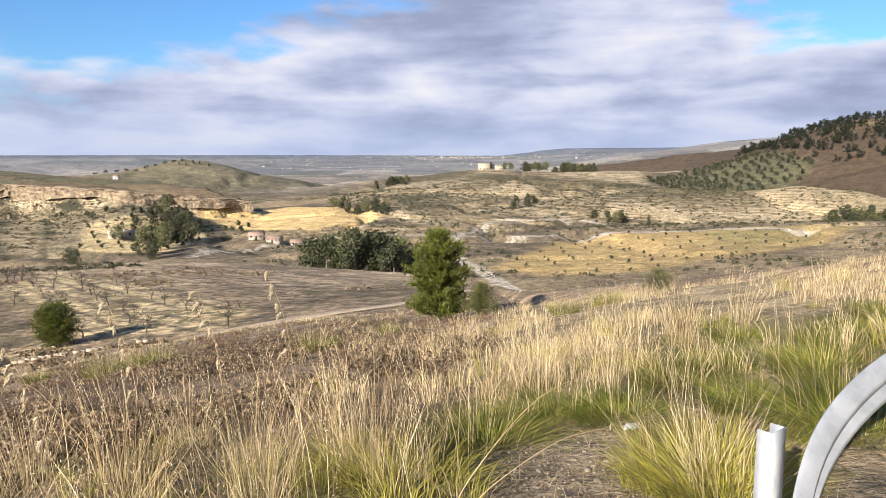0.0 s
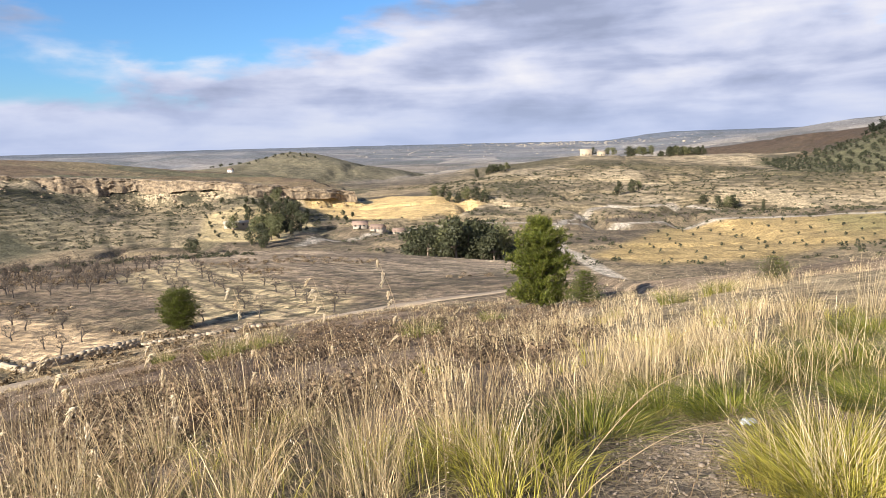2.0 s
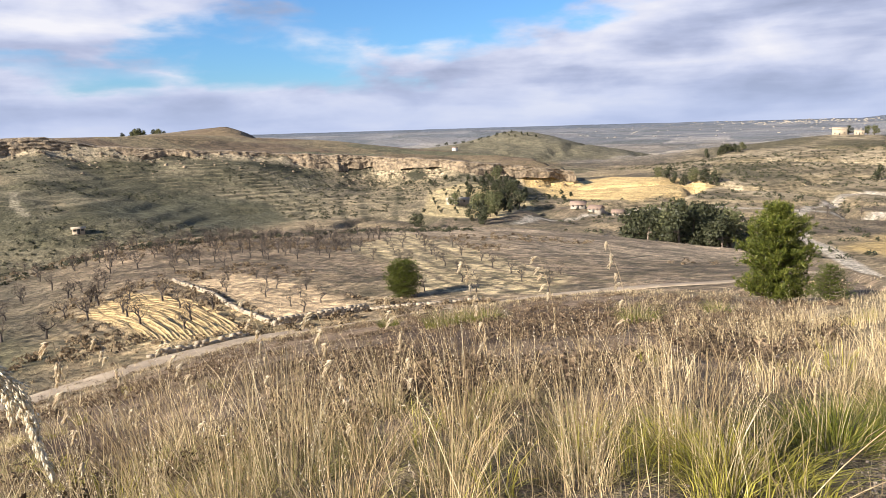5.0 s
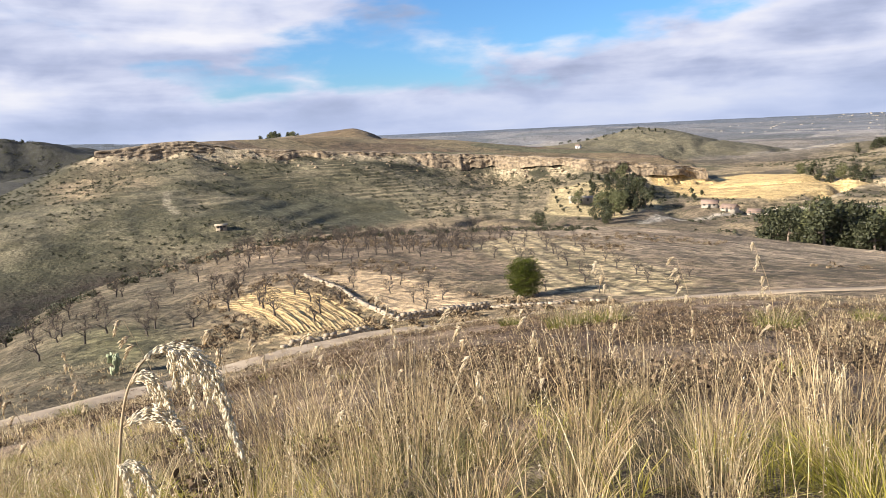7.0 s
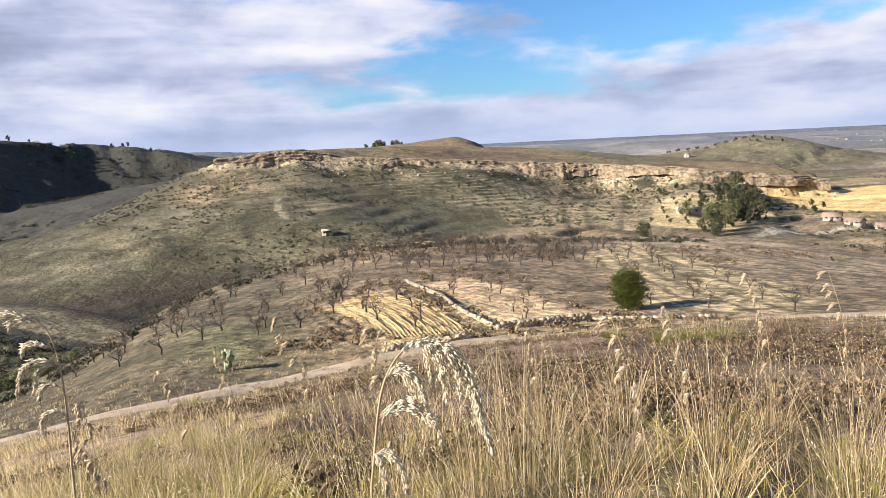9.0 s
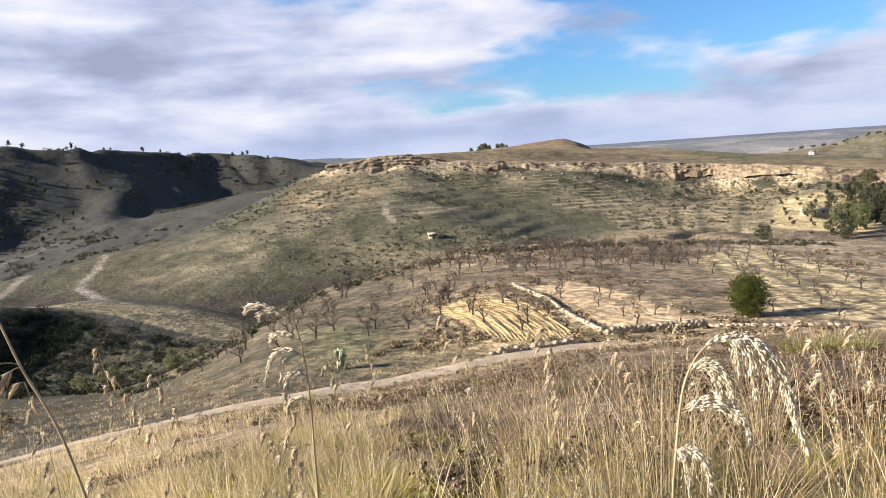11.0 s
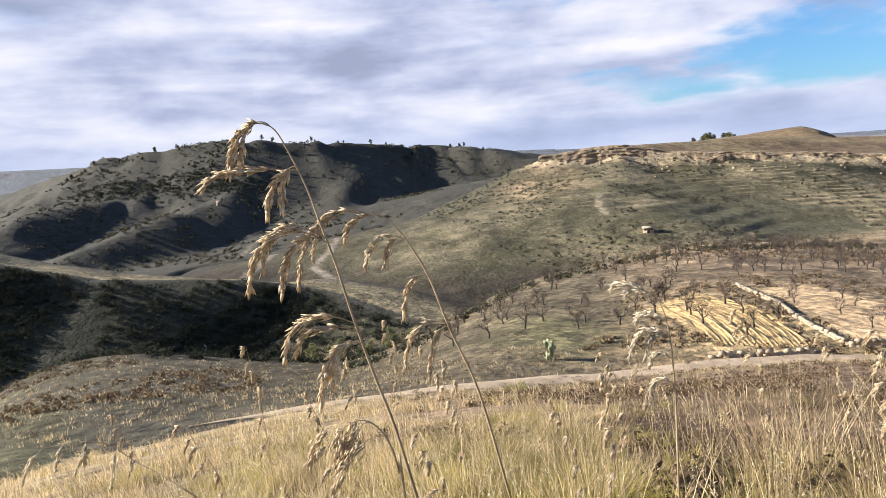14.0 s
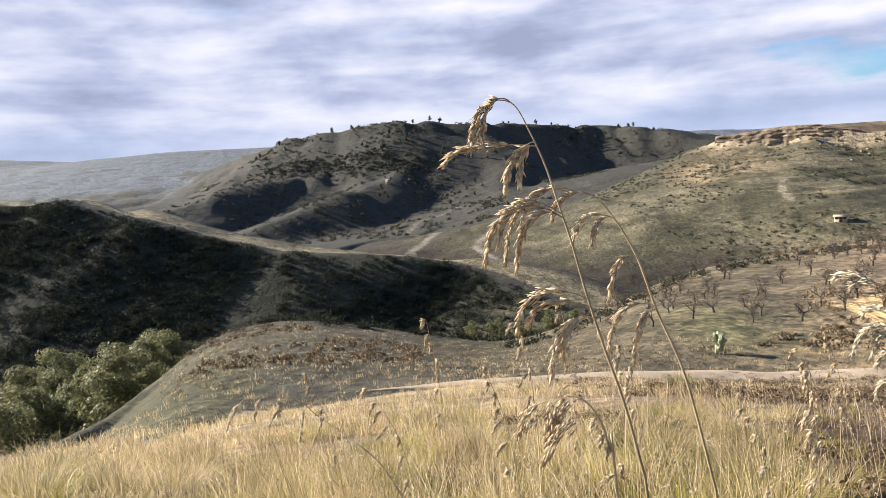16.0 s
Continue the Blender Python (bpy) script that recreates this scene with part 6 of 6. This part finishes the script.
# ---- guard rail ----
def guard_rail():
    ob = thing("guard_rail", "galvanised steel guard rail end bending down to the ground", "guard rail", 1.3, 2.3, group="")
    o = np.array(ob.matrix_basis.translation)
    line = smooth_line([(3.3, 3.9, 0.72), (2.35, 3.15, 0.72), (1.75, 2.72, 0.69), (1.33, 2.38, 0.54), (1.1, 2.1, 0.28), (0.98, 1.86, -0.02), (0.93, 1.72, -0.22)], 40)
    way = np.gradient(line, axis=0)
    way /= np.linalg.norm(way, axis=1, keepdims=True)
    flat = np.cross(way, (0, 0, 1.0))
    flat /= np.linalg.norm(flat, axis=1, keepdims=True)
    high = np.cross(flat, way)
    section = [(-0.105, 0.0), (-0.085, 0.012), (-0.055, 0.045), (-0.03, 0.045), (-0.008, 0.012), (0.008, 0.012), (0.03, 0.045), (0.055, 0.045), (0.085, 0.012), (0.105, 0.0)]
    section = section + [(h, f - 0.004) for h, f in section[::-1]]
    v = np.stack([line + high * h - flat * f for h, f in section], 1) - o
    n, m = v.shape[:2]
    i, j = np.meshgrid(np.arange(n - 1), np.arange(m), indexing="ij")
    j2 = (j + 1) % m
    q = np.stack([i * m + j, i * m + j2, (i + 1) * m + j2, (i + 1) * m + j], -1).reshape(-1, 4)
    part("beam", (v.reshape(-1, 3), q, np.zeros((0, 3), int)), STEEL, ob)
    for x, y, top in ((1.2, 2.46, 0.6), (2.62, 3.5, 0.68)):
        z = float(land(x, y))
        turn = math.atan2(0.75, 0.95)
        web = [box(-0.05, -0.03, z - 0.1 - o[2], 0.05, -0.025, top - o[2]), box(-0.05, -0.025, z - 0.1 - o[2], -0.045, 0.03, top - o[2]), box(0.045, -0.025, z - 0.1 - o[2], 0.05, 0.03, top - o[2])]
        part("post", moved(joined(web), np.array([x - o[0], y - o[1], 0]), turn), STEEL, ob)
    for k in (14, 16):
        bm = bmesh.new()
        bmesh.ops.create_cone(bm, cap_ends=True, segments=8, radius1=0.014, radius2=0.01, depth=0.012)
        p = line[k] - flat[k] * 0.012 - o
        bmesh.ops.transform(bm, matrix=Matrix.Translation(p) @ Vector(-flat[k]).to_track_quat("Z", "Y").to_matrix().to_4x4(), verts=bm.verts)
        mesh = bpy.data.meshes.new("bolt")
        bm.to_mesh(mesh), bm.free()
        mesh.materials.append(BOLT)
        part("bolt", mesh, BOLT, ob)


guard_rail()


# ---- stones and litter ----
pieces = []
for _ in range(520):
    x, y = rng.normal(0.75, 0.7), rng.normal(4.3, 0.7)
    size = rng.uniform(0.004, 0.015) * (1.9 if rng.uniform() < 0.08 else 1)
    pieces.append(moved(rock(size), np.array([x, y, float(0.0)]), rng.uniform(0, 6)))
flat = np.array([p[0][:, :2].mean(0) for p in pieces])
for p, z in zip(pieces, land(flat[:, 0], flat[:, 1])):
    p[0][:, 2] += z + 0.004
stuff("gravel", joined(pieces), PEBBLE, "loose stones on bare trodden soil", "gravel")


def litter(x, y):
    ob = thing("plastic_bag", "crumpled white plastic bag lying in the grass", "litter", x, y, None, 20, 0.5)
    n = 9
    u, w = np.meshgrid(np.linspace(-1, 1, n), np.linspace(-1, 1, n), indexing="ij")
    z = 0.05 + 0.05 * rng.uniform(0, 1, (n, n)) + 0.05 * (1 - u**2) * (1 - w**2)
    v = np.stack([u * 0.13 + rng.normal(0, 0.012, u.shape), w * 0.08 + rng.normal(0, 0.012, u.shape), z], -1)
    i, j = np.meshgrid(np.arange(n - 1), np.arange(n - 1), indexing="ij")
    q = np.stack([i * n + j, (i + 1) * n + j, (i + 1) * n + j + 1, i * n + j + 1], -1).reshape(-1, 4)
    part("film", (v.reshape(-1, 3), q, np.zeros((0, 3), int)), PLASTIC, ob)


litter(1.42, 5.15)


# ---- buildings ----
def house(x, y, w, d, h, turn, label, roof=TILE, walls=PLASTER, rise=0.35, name="house"):
    ob = thing(name, label, "building", x, y, turn=turn)
    part("wall", box(-w / 2, -d / 2, -1.5, w / 2, d / 2, h), walls, ob)
    e = 0.35
    v = np.array([(-w / 2 - e, -d / 2 - e, h), (w / 2 + e, -d / 2 - e, h), (w / 2 + e, d / 2 + e, h), (-w / 2 - e, d / 2 + e, h), (-w / 2 - e, 0, h + rise * d), (w / 2 + e, 0, h + rise * d)])
    v = np.vstack([v, v + [0, 0, 0.18]])
    q = np.array([(0, 1, 5, 4), (2, 3, 4, 5), (6, 10, 11, 7), (8, 11, 10, 9), (0, 6, 7, 1), (2, 8, 9, 3), (0, 4, 10, 6), (4, 3, 9, 10), (1, 7, 11, 5), (5, 11, 8, 2)])
    part("roof", (v, q, np.zeros((0, 3), int)), roof, ob)
    gable = np.array([(-w / 2, -d / 2, h), (-w / 2, d / 2, h), (-w / 2, 0, h + rise * d * 0.97), (w / 2, -d / 2, h), (w / 2, 0, h + rise * d * 0.97), (w / 2, d / 2, h)])
    part("gable", (gable, np.zeros((0, 4), int), np.array([(0, 1, 2), (3, 4, 5)])), walls, ob)
    part("door", box(-0.5, -d / 2 - 0.06, 0, 0.5, -d / 2 + 0.05, 2.0), DARK, ob)
    for k in (-0.32, 0.3):
        win = part("window", box(k * w - 0.45, -d / 2 - 0.05, 1.1, k * w + 0.45, -d / 2 + 0.05, 2.1), DARK, ob)
        part("sill", box(k * w - 0.55, -d / 2 - 0.14, 1.0, k * w + 0.55, -d / 2 + 0.05, 1.095), walls, win)


house(-86, 311, 6.5, 4.5, 1.7, 10, "small pale farmhouse with a tiled gable roof")
house(-77, 308, 6, 4.5, 1.5, -15, "low farm shed with a reddish tiled roof")
house(-68, 312, 5, 4, 1.5, 5, "low stone barn beside the farmhouse")
house(-146, 309, 11, 4.5, 2.2, 25, "long low pale building among trees", PLASTER, PLASTER, 0.2)
house(-224, 160, 4, 3, 1.8, 55, "small pale stone hut on the terraces", STONE, STONE, 0.15, "hut")
house(40, 750, 12, 9, 5, 0, "pale stone farmhouse on a distant hilltop", STONE, STONE, 0.2)
house(56, 752, 8, 7, 3.5, 0, "pale stone ruin on a distant hilltop", STONE, STONE, 0.1)
house(-800, 20, 5, 4, 3, 70, "small red-roofed hut on a distant spur", TILE, PLASTER, 0.4, "hut")
house(-335, 705, 5, 4, 2.6, 0, "small white farmhouse on the plateau", TILE, WHITE)
town = []
for k in range(330):
    if k < 200:
        a, d = rng.normal(-1.5, 4.0), rng.normal(3900, 170)
    else:
        a, d = rng.uniform(-20, 16), rng.uniform(2300, 4200)
    x, y = -d * math.sin(radians(a)), d * math.cos(radians(a))
    w, h = rng.uniform(2.5, 5), rng.uniform(0.8, 1.8)
    town.append(moved(joined([box(-w / 2, -5, -6, w / 2, 5, h), (np.array([(-w / 2, -5, h), (w / 2, -5, h), (w / 2, 5, h), (-w / 2, 5, h), (-w / 2, 0, h + 2), (w / 2, 0, h + 2)]), np.array([(0, 1, 5, 4), (2, 3, 4, 5)]), np.array([(0, 4, 3), (1, 2, 5)]))]), np.array([x, y, 0]), rng.uniform(0, 3)))
spots = np.array([p[0][:, :2].mean(0) for p in town])
for p, z in zip(town, land(spots[:, 0], spots[:, 1])):
    p[0][:, 2] += z
stuff("far_town", joined(town), PLASTER, "white houses of a distant town on the plain", "town")


# ---- rocks along the rim ----
pieces, line = [], MESA[:8]
for k in range(200):
    i = rng.integers(0, len(line) - 1)
    f = rng.uniform()
    (ax, ay, _), (bx, by, _) = line[i], line[i + 1]
    long, out = math.hypot(bx - ax, by - ay), rng.exponential(10.0) + 4
    x, y = ax + f * (bx - ax) + out * (by - ay) / long, ay + f * (by - ay) - out * (bx - ax) / long
    pieces.append(moved(rock(rng.uniform(0.5, 1.3), rng.uniform(0.5, 0.9)), np.array([x, y, 0.0]), rng.uniform(0, 6)))
spots = np.array([p[0][:, :2].mean(0) for p in pieces])
for p, z in zip(pieces, land(spots[:, 0], spots[:, 1])):
    p[0][:, 2] += z
stuff("cliff_boulders", joined(pieces), CLIFF, "pale broken rocks along the cliff of the table mountain", "rocks")


# ---- furrows ----
def furrows():
    """The earth ridges of the tilled field, row by row along the slope."""
    ob = tagged(thing("tilled_soil", "golden dry soil ploughed into curved ridges", "soil", -50, 42), kind="structure")
    o = np.array(ob.matrix_basis.translation)
    for c in np.arange(17, 44, 0.4):
        x = np.arange(-64, -35, 0.35)
        y = (0.95 * c - 0.36 * x - 0.012 * (x + 50) ** 2) / 0.93
        keep = inside(x, y, TILLED_FIELD)
        if keep.sum() < 8:
            continue
        x, y = x[keep], y[keep] + 0.06 * hash_noise(x[keep], y[keep], 1.5, 97)
        rows = []
        for across, up in ((-0.15, -0.05), (-0.05, 0.035), (0.04, 0.045), (0.15, -0.05)):
            z = land(x, y + across) + up * (1 + 0.6 * hash_noise(x, y + across, 0.8, 98))
            rows.append(np.stack([x, y + across, z], -1) - o)
        v = np.stack(rows, 1)
        n, m = v.shape[:2]
        i, j = np.meshgrid(np.arange(n - 1), np.arange(m - 1), indexing="ij")
        part("ridge", (v.reshape(-1, 3), np.stack([i * m + j, i * m + j + 1, (i + 1) * m + j + 1, (i + 1) * m + j], -1).reshape(-1, 4), np.zeros((0, 3), int)), SOIL, ob, smooth=True)


furrows()


# ---- field walls ----
def block(w, d, h):
    """A roughly squared stone."""
    v, q, t = box(-w / 2, -d / 2, 0, w / 2, d / 2, h)
    return v * rng.uniform(0.86, 1.12, v.shape), q, t


def stone_wall(line, label, courses, thick=0.32):
    """Roughly squared stones laid in courses."""
    p = np.array(line, float)
    ob = tagged(thing("field_wall", label, "wall", *p[0]), kind="structure")
    o = np.array(ob.matrix_basis.translation)
    kinds = [to_mesh("stone", block(rng.uniform(0.34, 0.56), thick, rng.uniform(0.2, 0.25)), STONE) for _ in range(8)]
    for (ax, ay), (bx, by) in zip(p, p[1:]):
        long, turn = math.hypot(bx - ax, by - ay), math.degrees(math.atan2(by - ay, bx - ax))
        for course in range(courses):
            for s in np.arange(0.22 * (course % 2), long, 0.45):
                if course == courses - 1 and rng.uniform() < 0.25:
                    continue
                x, y = ax + (bx - ax) * s / long, ay + (by - ay) * s / long
                piece = part("stone", kinds[rng.integers(0, 8)], STONE, ob)
                piece.matrix_basis = pose(x - o[0] + rng.normal(0, 0.03), y - o[1] + rng.normal(0, 0.03), float(land(x, y)) - o[2] - 0.05 + 0.21 * course, 0, 0, turn + rng.normal(0, 5))


stone_wall([(-62.5, 55.7), (-52, 50.7), (-43.5, 45.3), (-36, 41.6)], "rough pale stone wall along the sandy field", 2)
stone_wall([(-37.8, 31.1), (-35.6, 38.0)], "low wall of rough pale stones beside the dirt road", 2)
stone_wall([(-36, 41.6), (-32.2, 49.1)], "low pale stone wall below the sandy field", 3)
stone_wall([(-32.2, 49.1), (-24, 54)], "low line of stones above the dirt road", 1)
